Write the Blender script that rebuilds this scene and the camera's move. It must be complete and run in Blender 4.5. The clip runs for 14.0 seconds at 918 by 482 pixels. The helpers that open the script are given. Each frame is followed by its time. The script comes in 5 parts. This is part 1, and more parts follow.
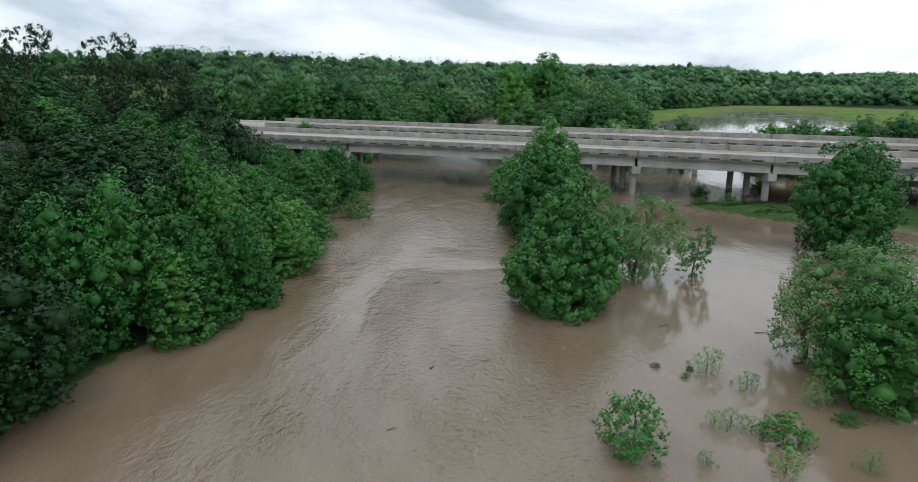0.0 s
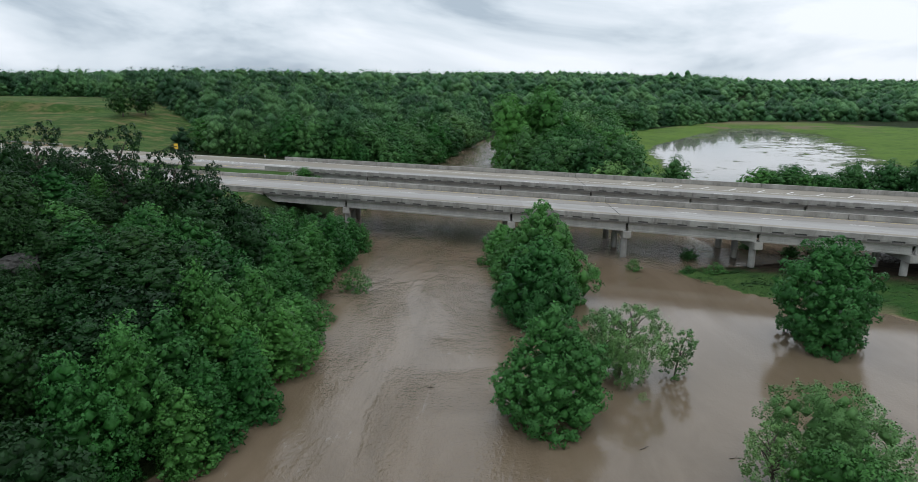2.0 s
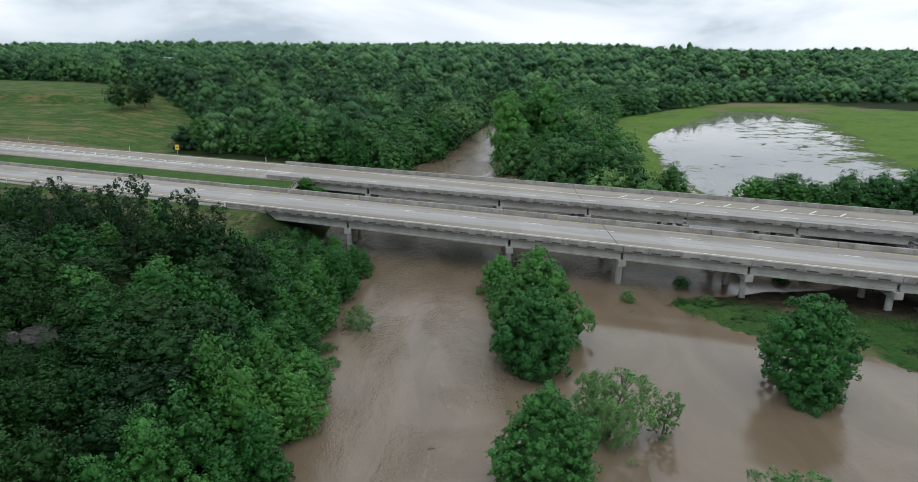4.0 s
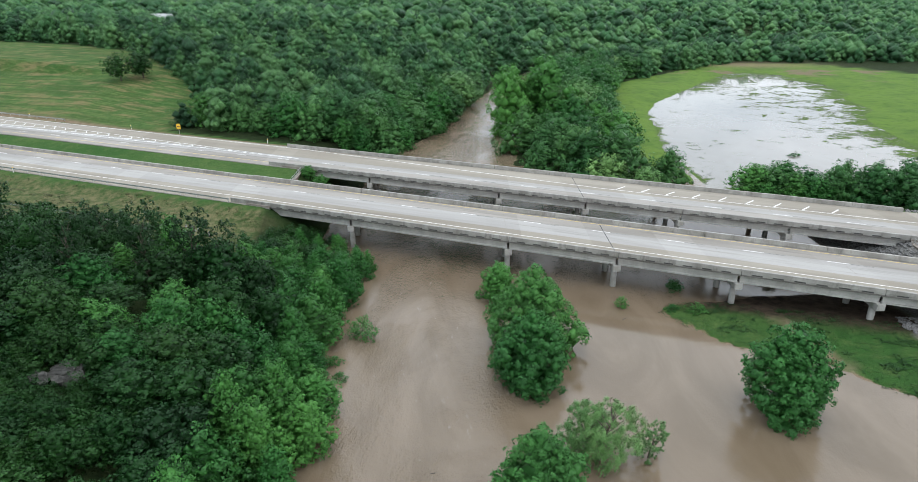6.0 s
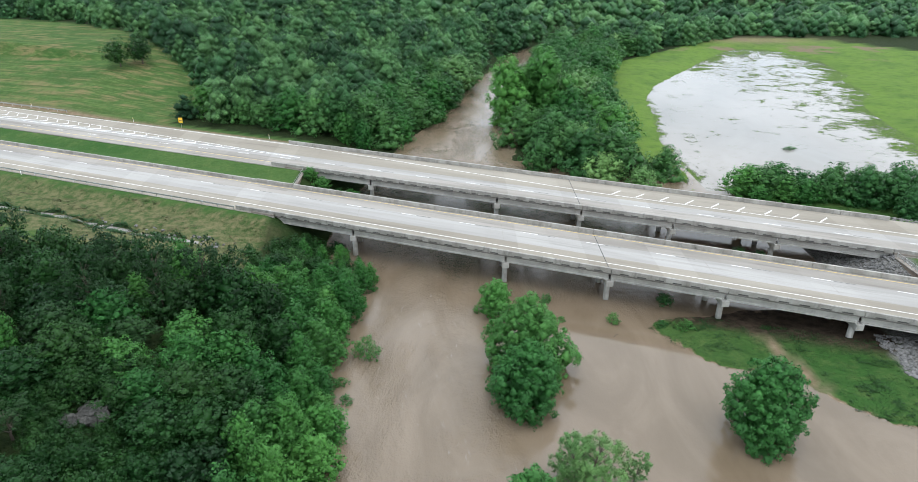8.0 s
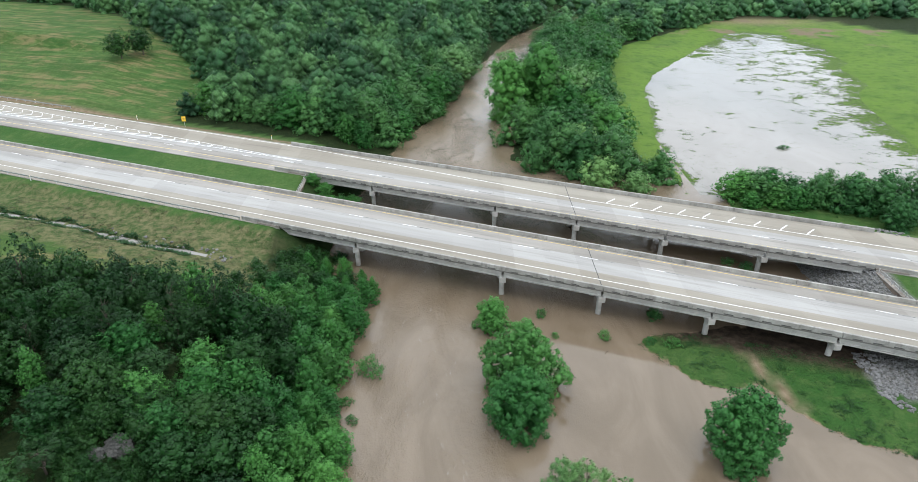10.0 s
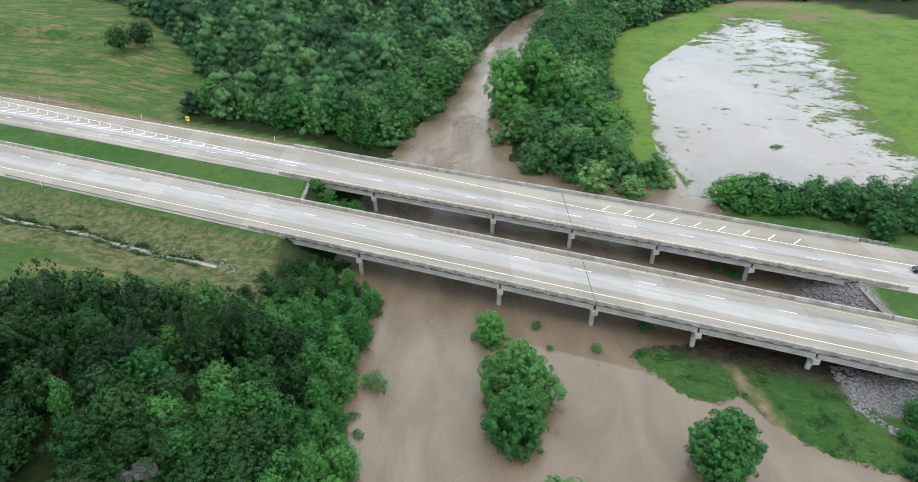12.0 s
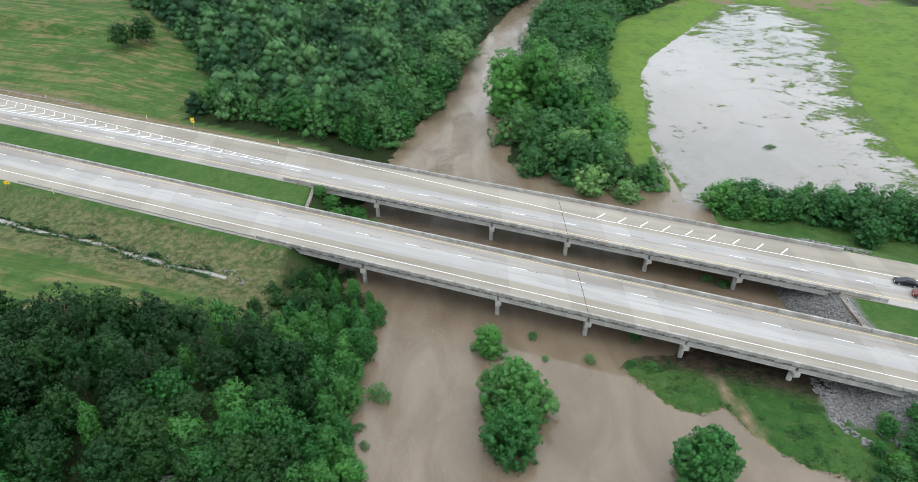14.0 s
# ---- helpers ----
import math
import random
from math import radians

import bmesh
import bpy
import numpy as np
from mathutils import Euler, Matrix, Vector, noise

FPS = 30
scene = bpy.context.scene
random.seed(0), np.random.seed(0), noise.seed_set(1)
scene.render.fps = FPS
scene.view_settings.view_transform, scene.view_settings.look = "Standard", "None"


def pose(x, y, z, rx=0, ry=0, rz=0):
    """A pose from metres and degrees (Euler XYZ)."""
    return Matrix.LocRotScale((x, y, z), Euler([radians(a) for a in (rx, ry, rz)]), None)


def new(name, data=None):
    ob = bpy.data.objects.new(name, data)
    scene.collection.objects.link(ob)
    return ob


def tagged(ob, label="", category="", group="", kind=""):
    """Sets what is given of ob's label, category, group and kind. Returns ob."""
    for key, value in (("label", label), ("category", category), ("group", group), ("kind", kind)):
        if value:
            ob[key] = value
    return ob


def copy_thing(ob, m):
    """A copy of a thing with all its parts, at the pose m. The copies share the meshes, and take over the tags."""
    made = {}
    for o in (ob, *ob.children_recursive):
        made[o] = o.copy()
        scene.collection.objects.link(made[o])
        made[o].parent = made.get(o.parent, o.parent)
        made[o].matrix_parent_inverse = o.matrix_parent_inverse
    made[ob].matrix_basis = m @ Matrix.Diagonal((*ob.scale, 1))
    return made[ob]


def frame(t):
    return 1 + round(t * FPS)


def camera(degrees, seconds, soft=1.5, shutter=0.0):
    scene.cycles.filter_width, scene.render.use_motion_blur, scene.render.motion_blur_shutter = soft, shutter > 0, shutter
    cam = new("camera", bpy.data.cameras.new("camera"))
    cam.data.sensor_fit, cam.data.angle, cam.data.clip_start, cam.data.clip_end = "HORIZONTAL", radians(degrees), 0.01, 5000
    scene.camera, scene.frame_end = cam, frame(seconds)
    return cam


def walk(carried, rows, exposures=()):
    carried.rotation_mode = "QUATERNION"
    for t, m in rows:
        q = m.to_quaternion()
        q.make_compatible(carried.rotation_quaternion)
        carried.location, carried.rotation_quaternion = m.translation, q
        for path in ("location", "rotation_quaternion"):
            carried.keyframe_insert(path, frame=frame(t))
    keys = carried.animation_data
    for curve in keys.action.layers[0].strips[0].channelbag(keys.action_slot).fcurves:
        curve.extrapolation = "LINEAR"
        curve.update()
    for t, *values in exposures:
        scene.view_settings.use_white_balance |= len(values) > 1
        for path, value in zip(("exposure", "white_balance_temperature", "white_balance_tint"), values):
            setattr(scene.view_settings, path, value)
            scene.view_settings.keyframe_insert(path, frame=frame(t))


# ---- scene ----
cam = camera(70.6, 14.0, soft=0.3)
METRES, EYE, TILT, LEAN, TURN = 68.5, 16.65, -14.0, 0.0, 0.0
ROWS = [
    (0.0, 0.0, 0.0, 0.0, -0.0, 0.0, -0.0),
    (0.5, 0.003, -0.0089, 0.0337, 0.01, 0.04, 0.04),
    (1.0, 0.005, -0.0183, 0.068, 0.0, 0.09, 0.04),
    (1.5, 0.007, -0.0287, 0.1024, -0.03, 0.09, 0.04),
    (2.0, 0.0087, -0.0379, 0.1371, -0.05, -0.01, 0.05),
    (2.5, 0.0095, -0.0466, 0.1724, -0.08, -0.37, 0.06),
    (3.0, 0.0099, -0.0551, 0.2074, -0.08, -0.97, 0.1),
    (5.5, 0.0088, -0.0947, 0.3821, -0.08, -6.74, 0.02),
    (6.0, 0.0091, -0.1033, 0.4166, -0.07, -7.78, 0.02),
    (6.5, 0.0092, -0.1122, 0.4514, -0.08, -8.8, 0.01),
    (7.0, 0.0088, -0.1206, 0.4857, -0.07, -9.73, -0.0),
    (7.5, 0.0093, -0.1287, 0.5206, -0.11, -10.55, -0.0),
    (8.0, 0.0098, -0.1367, 0.5563, -0.12, -11.26, -0.01),
    (10.5, 0.0118, -0.1802, 0.7288, -0.15, -14.91, -0.13),
    (11.0, 0.0119, -0.1898, 0.7625, -0.17, -15.6, -0.14),
    (11.5, 0.0116, -0.1988, 0.7965, -0.17, -16.29, -0.14),
    (12.0, 0.0101, -0.208, 0.8314, -0.2, -16.93, -0.16),
    (12.5, 0.0096, -0.217, 0.866, -0.2, -17.56, -0.15),
    (13.0, 0.0088, -0.2259, 0.9003, -0.2, -18.22, -0.15),
    (13.5, 0.0084, -0.2342, 0.9346, -0.23, -18.84, -0.15),
    (14.0, 0.0092, -0.2423, 0.9696, -0.23, -19.47, -0.15),
]
walk(cam, [(t, pose(0, 0, EYE, TILT, LEAN, TURN) @ pose(METRES * x, METRES * y, METRES * z, 90 + pitch, roll, yaw)) for t, x, y, z, yaw, pitch, roll in ROWS],
     exposures=[(t, stops, 6200, 10) for t, stops in ((0.0, -0.92), (1.5, -1.08), (3.0, -1.12), (5.5, -0.57), (7.0, -0.19), (10.5, -0.20), (14.0, -0.25))])

# ---- world and light: an overcast day ----
SUN_EL, SUN_AZ = 78.0, 200.0
world = bpy.data.worlds.new("overcast")
scene.world = world
world.use_nodes = True
wt = world.node_tree
wt.nodes.clear()


def wn(kind, **kw):
    n = wt.nodes.new(kind)
    for k, v in kw.items():
        n.inputs[k].default_value = v
    return n


w_out = wt.nodes.new("ShaderNodeOutputWorld")
sky = wt.nodes.new("ShaderNodeTexSky")
sky.sky_type = "NISHITA"
sky.sun_disc = False
sky.sun_elevation, sky.sun_rotation = radians(SUN_EL), radians(SUN_AZ)
sky_bg = wn("ShaderNodeBackground", Strength=0.08)
wt.links.new(sky.outputs[0], sky_bg.inputs[0])
w_co = wt.nodes.new("ShaderNodeTexCoord")
w_map = wt.nodes.new("ShaderNodeMapping")
w_map.inputs["Scale"].default_value = (1.0, 1.0, 3.6)
w_map.inputs["Location"].default_value = (0.55, 0.15, 0.2)
wt.links.new(w_co.outputs["Generated"], w_map.inputs[0])
cl1 = wn("ShaderNodeTexNoise", Scale=1.9, Detail=8.0, Roughness=0.58, Distortion=0.6)
wt.links.new(w_map.outputs[0], cl1.inputs["Vector"])
w_ramp = wt.nodes.new("ShaderNodeValToRGB")
w_ramp.color_ramp.elements[0].position, w_ramp.color_ramp.elements[0].color = 0.36, (0.50, 0.58, 0.65, 1)
w_ramp.color_ramp.elements[1].position, w_ramp.color_ramp.elements[1].color = 0.60, (1.04, 1.07, 1.10, 1)
el = w_ramp.color_ramp.elements.new(0.45)
el.color = (0.76, 0.83, 0.88, 1)
w_west = wt.nodes.new("ShaderNodeMath")
w_west.operation = "MULTIPLY_ADD"
w_west.inputs[1].default_value = 0.17
cloud_bg = wn("ShaderNodeBackground", Strength=1.0)
w_sep = wt.nodes.new("ShaderNodeSeparateXYZ")
wt.links.new(w_co.outputs["Generated"], w_sep.inputs[0])
wt.links.new(w_sep.outputs[0], w_west.inputs[0])
wt.links.new(cl1.outputs[0], w_west.inputs[2])
wt.links.new(w_west.outputs[0], w_ramp.inputs[0])
w_zen = wn("ShaderNodeMapRange", **{"From Min": 0.0, "From Max": 1.0, "To Min": 2.05, "To Max": 2.7})
wt.links.new(w_sep.outputs[2], w_zen.inputs[0])
wt.links.new(w_zen.outputs[0], cloud_bg.inputs["Strength"])
wt.links.new(w_ramp.outputs[0], cloud_bg.inputs[0])
w_mix = wt.nodes.new("ShaderNodeMixShader")
w_mix.inputs[0].default_value = 0.93
wt.links.new(sky_bg.outputs[0], w_mix.inputs[1])
wt.links.new(cloud_bg.outputs[0], w_mix.inputs[2])
wt.links.new(w_mix.outputs[0], w_out.inputs[0])

sun_data = bpy.data.lights.new("sun", "SUN")
sun_data.energy, sun_data.angle, sun_data.color = 1.0, radians(30), (1.0, 0.98, 0.95)
sun = new("sun", sun_data)
sun.matrix_world = pose(0, 0, 200, 90 - SUN_EL, 0, 180 - SUN_AZ)


# ---- materials ----
class Mat:
    """A node material with small helpers."""

    def __init__(self, name, rough=0.8, metal=0.0):
        self.m = bpy.data.materials.new(name)
        self.m.use_nodes = True
        self.t = self.m.node_tree
        self.b = self.t.nodes["Principled BSDF"]
        self.b.inputs["Roughness"].default_value = rough
        self.b.inputs["Metallic"].default_value = metal
        self.geo = self.t.nodes.new("ShaderNodeNewGeometry")

    def node(self, kind, **kw):
        n = self.t.nodes.new(kind)
        for k, v in kw.items():
            n.inputs[k.replace("_", " ")].default_value = v
        return n

    def link(self, a, b):
        self.t.links.new(a, b)

    def noise(self, scale, detail=4.0, rough=0.55, stretch=(1, 1, 1), distort=0.0, turn=0.0):
        mp = self.t.nodes.new("ShaderNodeMapping")
        mp.vector_type = "TEXTURE"
        mp.inputs["Scale"].default_value = tuple(1.0 / v for v in stretch)
        mp.inputs["Rotation"].default_value = (0, 0, radians(-turn))
        self.link(self.geo.outputs["Position"], mp.inputs[0])
        n = self.node("ShaderNodeTexNoise", Scale=scale, Detail=detail, Roughness=rough, Distortion=distort)
        self.link(mp.outputs[0], n.inputs["Vector"])
        return n.outputs[0]

    def ramp(self, value, stops):
        r = self.t.nodes.new("ShaderNodeValToRGB")
        e = r.color_ramp.elements
        for i, (p, c) in enumerate(stops):
            k = e[i] if i < 2 else e.new(p)
            k.position, k.color = p, (*c, 1) if len(c) == 3 else c
        self.link(value, r.inputs[0])
        return r.outputs[0]

    def mix(self, fac, a, b, mode="MIX"):
        n = self.t.nodes.new("ShaderNodeMix")
        n.data_type, n.blend_type = "RGBA", mode
        for sock, v in ((n.inputs[0], fac), (n.inputs[6], a), (n.inputs[7], b)):
            if isinstance(v, (int, float)):
                sock.default_value = v
            elif isinstance(v, tuple):
                sock.default_value = (*v, 1)
            else:
                self.link(v, sock)
        return n.outputs[2]

    def math(self, op, a, b=0.0, clamp=False):
        n = self.t.nodes.new("ShaderNodeMath")
        n.operation, n.use_clamp = op, clamp
        for sock, v in ((n.inputs[0], a), (n.inputs[1], b)):
            if isinstance(v, (int, float)):
                sock.default_value = v
            else:
                self.link(v, sock)
        return n.outputs[0]

    def span(self, value, lo, hi, a=0.0, b=1.0):
        n = self.node("ShaderNodeMapRange", From_Min=lo, From_Max=hi, To_Min=a, To_Max=b)
        n.interpolation_type = "SMOOTHSTEP"
        self.link(value, n.inputs[0])
        return n.outputs[0]

    def attr(self, name):
        n = self.t.nodes.new("ShaderNodeAttribute")
        n.attribute_name = name
        return n.outputs["Fac"]

    def color(self, c):
        self.link(c, self.b.inputs["Base Color"])
        return self

    def bump(self, height, strength, dist):
        n = self.node("ShaderNodeBump", Strength=strength, Distance=dist)
        self.link(height, n.inputs["Height"])
        self.link(n.outputs[0], self.b.inputs["Normal"])
        return self


def leaf_material(name, dark, light, gloss=0.45, mottle=0.35, vary=1.0, tone=False):
    m = Mat(name, gloss)
    info = m.t.nodes.new("ShaderNodeObjectInfo")
    c = m.mix(m.span(m.geo.outputs["Random Per Island"], 0, 1, 0.22, 0.68), dark, light)
    patch = m.span(m.noise(0.30, 3), 0.35, 0.7)
    c = m.mix(m.math("MULTIPLY", patch, 0.45), c, light)
    stand_hue = m.span(m.noise(0.085, 3, 0.6), 0.36, 0.66)
    c = m.mix(m.math("MULTIPLY", stand_hue, 0.5), c, tuple(0.8 * v for v in dark))
    fine = m.span(m.noise(2.6, 4, 0.7), 0.32, 0.68)
    c = m.mix(m.math("MULTIPLY", fine, mottle), c, tuple(0.45 * v for v in dark))
    hue = m.node("ShaderNodeHueSaturation", Saturation=1.0)
    m.link(c, hue.inputs["Color"])
    each = m.attr("tone") if tone else info.outputs["Random"]
    if tone:
        vary = 2.1
    m.link(m.span(each, 0, 1, 1 - 0.22 * vary, 1 + 0.22 * vary), hue.inputs["Value"])
    m.link(m.span(each, 0, 1, 0.5 + 0.012 * vary, 0.5 - 0.01 * vary), hue.inputs["Hue"])
    m.color(hue.outputs[0])
    m.b.inputs["Specular IOR Level"].default_value = 0.2
    if mottle > 0.4:
        m.bump(m.noise(1.8, 6, 0.8), 1.0, 0.8)
    tr = m.t.nodes.new("ShaderNodeBsdfTranslucent")
    m.link(hue.outputs[0], tr.inputs[0])
    mx = m.t.nodes.new("ShaderNodeMixShader")
    mx.inputs[0].default_value = 0.10
    m.link(m.b.outputs[0], mx.inputs[1])
    m.link(tr.outputs[0], mx.inputs[2])
    m.link(mx.outputs[0], m.t.nodes["Material Output"].inputs[0])
    return m.m


LEAF_SYCAMORE = leaf_material("sycamore_leaf", (0.038, 0.136, 0.030), (0.100, 0.290, 0.064))
LEAF_OAK = leaf_material("oak_leaf", (0.026, 0.104, 0.022), (0.080, 0.258, 0.050))
LEAF_WILLOW = leaf_material("willow_leaf", (0.120, 0.255, 0.068), (0.240, 0.430, 0.140))
LEAF_RIVER = leaf_material("riverside_leaf", (0.030, 0.105, 0.028), (0.095, 0.250, 0.064))
# Elm and shade oak: dark green, lowered further for shade inside the woods.
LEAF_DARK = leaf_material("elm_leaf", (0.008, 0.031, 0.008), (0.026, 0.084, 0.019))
LEAF_YOUNG = leaf_material("young_leaf", (0.050, 0.165, 0.030), (0.135, 0.385, 0.078))
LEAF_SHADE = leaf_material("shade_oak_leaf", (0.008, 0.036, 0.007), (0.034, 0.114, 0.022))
# Paler, bluer leaf: distance haze is mixed into the colour.
LEAF_FAR = leaf_material("hazy_woodland_leaf", (0.046, 0.145, 0.046), (0.158, 0.385, 0.132), 0.5, 0.8, 0.0, True)
LEAF_BANK = leaf_material("bank_sycamore_leaf", (0.030, 0.118, 0.023), (0.090, 0.284, 0.054))

bark = Mat("bark", 0.9)
BARK = bark.color(bark.ramp(bark.noise(6, 5, 0.6, (1, 1, 0.25)), [(0.3, (0.035, 0.027, 0.02)), (0.7, (0.13, 0.105, 0.08))])).bump(bark.noise(9, 3, 0.6, (1, 1, 0.2)), 0.6, 0.03).m


def make_ground():
    m = Mat("grass_and_soil", 0.95)
    z = m.node("ShaderNodeSeparateXYZ")
    m.link(m.geo.outputs["Position"], z.inputs[0])
    fine = m.noise(1.6, 5, 0.65)
    broad = m.noise(0.045, 4, 0.55)
    grass = m.mix(m.span(broad, 0.35, 0.65), (0.032, 0.088, 0.018), (0.068, 0.120, 0.032))
    grass = m.mix(m.math("MULTIPLY", m.span(fine, 0.35, 0.7), 0.55), grass, (0.032, 0.080, 0.018))
    grass = m.mix(m.math("MULTIPLY", m.attr("meadow"), m.span(m.noise(0.06, 4, 0.6), 0.25, 0.6, 0.35, 1.0)), grass, (0.112, 0.185, 0.032))
    dry = m.span(m.noise(0.09, 5, 0.6, (1, 2.6, 1), 0.4, 12), 0.46, 0.64)
    mown = m.attr("mown")
    stripes = m.span(m.noise(0.55, 4, 0.6, (0.12, 1.0, 1), 0.5, 16), 0.44, 0.58)
    grass = m.mix(m.math("MULTIPLY", m.math("MULTIPLY", stripes, mown), 0.5), grass, (0.115, 0.160, 0.048))
    grass = m.mix(m.math("MULTIPLY", m.math("MULTIPLY", dry, mown), 0.7), grass, (0.21, 0.155, 0.080))
    lines = m.span(m.noise(0.62, 3, 0.6, (0.03, 1.0, 1), 0.15, 17), 0.50, 0.58)
    grass = m.mix(m.math("MULTIPLY", m.math("MULTIPLY", lines, mown), 0.7), grass, (0.045, 0.085, 0.020))
    pale = m.span(m.noise(0.42, 5, 0.72), 0.46, 0.66)
    grass = m.mix(m.math("MULTIPLY", pale, 0.26), grass, (0.135, 0.165, 0.055))
    wild = m.mix(m.span(m.noise(0.7, 6, 0.7), 0.35, 0.65), (0.045, 0.078, 0.022), (0.155, 0.140, 0.070))
    blotch = m.span(m.noise(0.32, 5, 0.7), 0.46, 0.7)
    grass = m.mix(m.math("MULTIPLY", blotch, 0.5), grass, (0.030, 0.072, 0.016))
    grass = m.mix(m.attr("rough"), grass, wild)
    # Woodland floor, coloured near-black so gaps between crowns look shaded.
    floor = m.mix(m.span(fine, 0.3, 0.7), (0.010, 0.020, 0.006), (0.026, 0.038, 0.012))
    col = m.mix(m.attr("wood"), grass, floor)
    soil = m.mix(m.span(m.noise(0.8, 4), 0.3, 0.7), (0.17, 0.115, 0.075), (0.25, 0.185, 0.125))
    col = m.mix(m.attr("soil"), col, soil)
    # Bare mud darkened in colour for the shade below the bridges.
    shaded_mud = m.mix(m.span(m.noise(0.7, 5, 0.65), 0.35, 0.65), (0.030, 0.022, 0.015), (0.075, 0.054, 0.037))
    col = m.mix(m.attr("shaded_mud"), col, shaded_mud)
    gravel = m.mix(m.span(m.noise(3.5, 4, 0.7), 0.35, 0.65), (0.085, 0.080, 0.070), (0.25, 0.24, 0.225))
    col = m.mix(m.attr("gravel"), col, gravel)
    edge = m.math("ADD", z.outputs[2], m.math("MULTIPLY", m.math("SUBTRACT", m.noise(0.5, 4), 0.5), 0.35))
    wet = m.mix(m.attr("meadow"), soil, (0.10, 0.150, 0.040))
    col = m.mix(m.span(edge, -0.03, 0.07, 1, 0), col, wet)
    far_mud = m.span(m.noise(0.035, 4, 0.6), 0.55, 0.66)
    col = m.mix(m.math("MULTIPLY", m.math("MULTIPLY", far_mud, m.attr("meadow")), m.span(z.outputs[1], 300, 350)), col, (0.17, 0.135, 0.085))
    m.b.inputs["Specular IOR Level"].default_value = 0.12
    m.color(col).bump(m.noise(2.2, 5, 0.7), 0.9, 0.25)
    return m.m


GROUND = make_ground()


def make_water(name, river, still, ripple):
    """Muddy current in the channel, smooth standing water over the flooded flats."""
    m = Mat(name, 0.05)
    at = m.node("ShaderNodeSeparateXYZ")
    m.link(m.geo.outputs["Position"], at.inputs[0])
    sway = m.math("MULTIPLY", m.math("SUBTRACT", m.noise(0.05, 4, 0.6), 0.5), 16.0)
    ax, ay = m.math("ADD", at.outputs[0], sway), m.math("ADD", at.outputs[1], sway)
    flats = m.math("MULTIPLY", m.span(ax, 56, 66), m.span(ay, 136, 154))
    swirl = m.noise(0.09, 5, 0.6, (1.4, 0.55, 1), 0.9)
    c = m.mix(m.span(swirl, 0.3, 0.7), *river)
    # Paler stretched streaks, strongest on the channel side.
    pale_streaks = m.math("MULTIPLY", m.span(m.noise(0.55, 6, 0.72, (1.0, 0.35, 1), 1.6), 0.60, 0.72), m.span(ax, 6, 14, 0.30, 0.04))
    c = m.mix(pale_streaks, c, (0.34, 0.30, 0.26))
    c = m.mix(flats, c, m.mix(m.span(swirl, 0.3, 0.7), *still))
    m.color(c)
    m.b.inputs["IOR"].default_value = 1.5
    channel = m.math("MULTIPLY", m.span(ax, 5, 14, 1.0, 0.10), m.span(ax, -17, -10, 0.25, 1.0))
    current = m.math("MAXIMUM", channel, m.math("MULTIPLY", m.span(ay, 128, 150), 0.7))
    across = m.math("ADD", ay, m.math("MULTIPLY", at.outputs[0], 0.376))
    race = m.math("MULTIPLY", m.math("MULTIPLY", m.span(across, 96, 106), m.span(across, 172, 150)), m.span(ax, 46, 30))
    current = m.math("ADD", current, m.math("MULTIPLY", race, 1.1))
    current = m.math("MULTIPLY", current, m.span(flats, 0, 1, 1.0, 0.16))
    where = m.span(m.noise(0.07, 4, 0.6, (1.3, 0.6, 1), 0.8), 0.40, 0.66, 0.28, 1.1)
    big = m.noise(1.3, 2, 0.5, (1.0, 0.7, 1), 0.3)
    small = m.noise(3.6, 3, 0.6, (1.0, 0.7, 1), 0.3)
    h = m.math("ADD", m.math("MULTIPLY", big, 0.6), m.math("MULTIPLY", small, 0.7))
    m.bump(m.math("MULTIPLY", m.math("MULTIPLY", h, where), current), ripple, 0.26)
    return m.m


WATER = make_water("muddy_flood_water", ((0.146, 0.108, 0.070), (0.194, 0.146, 0.100)), ((0.196, 0.166, 0.136), (0.230, 0.200, 0.168)), 1.0)


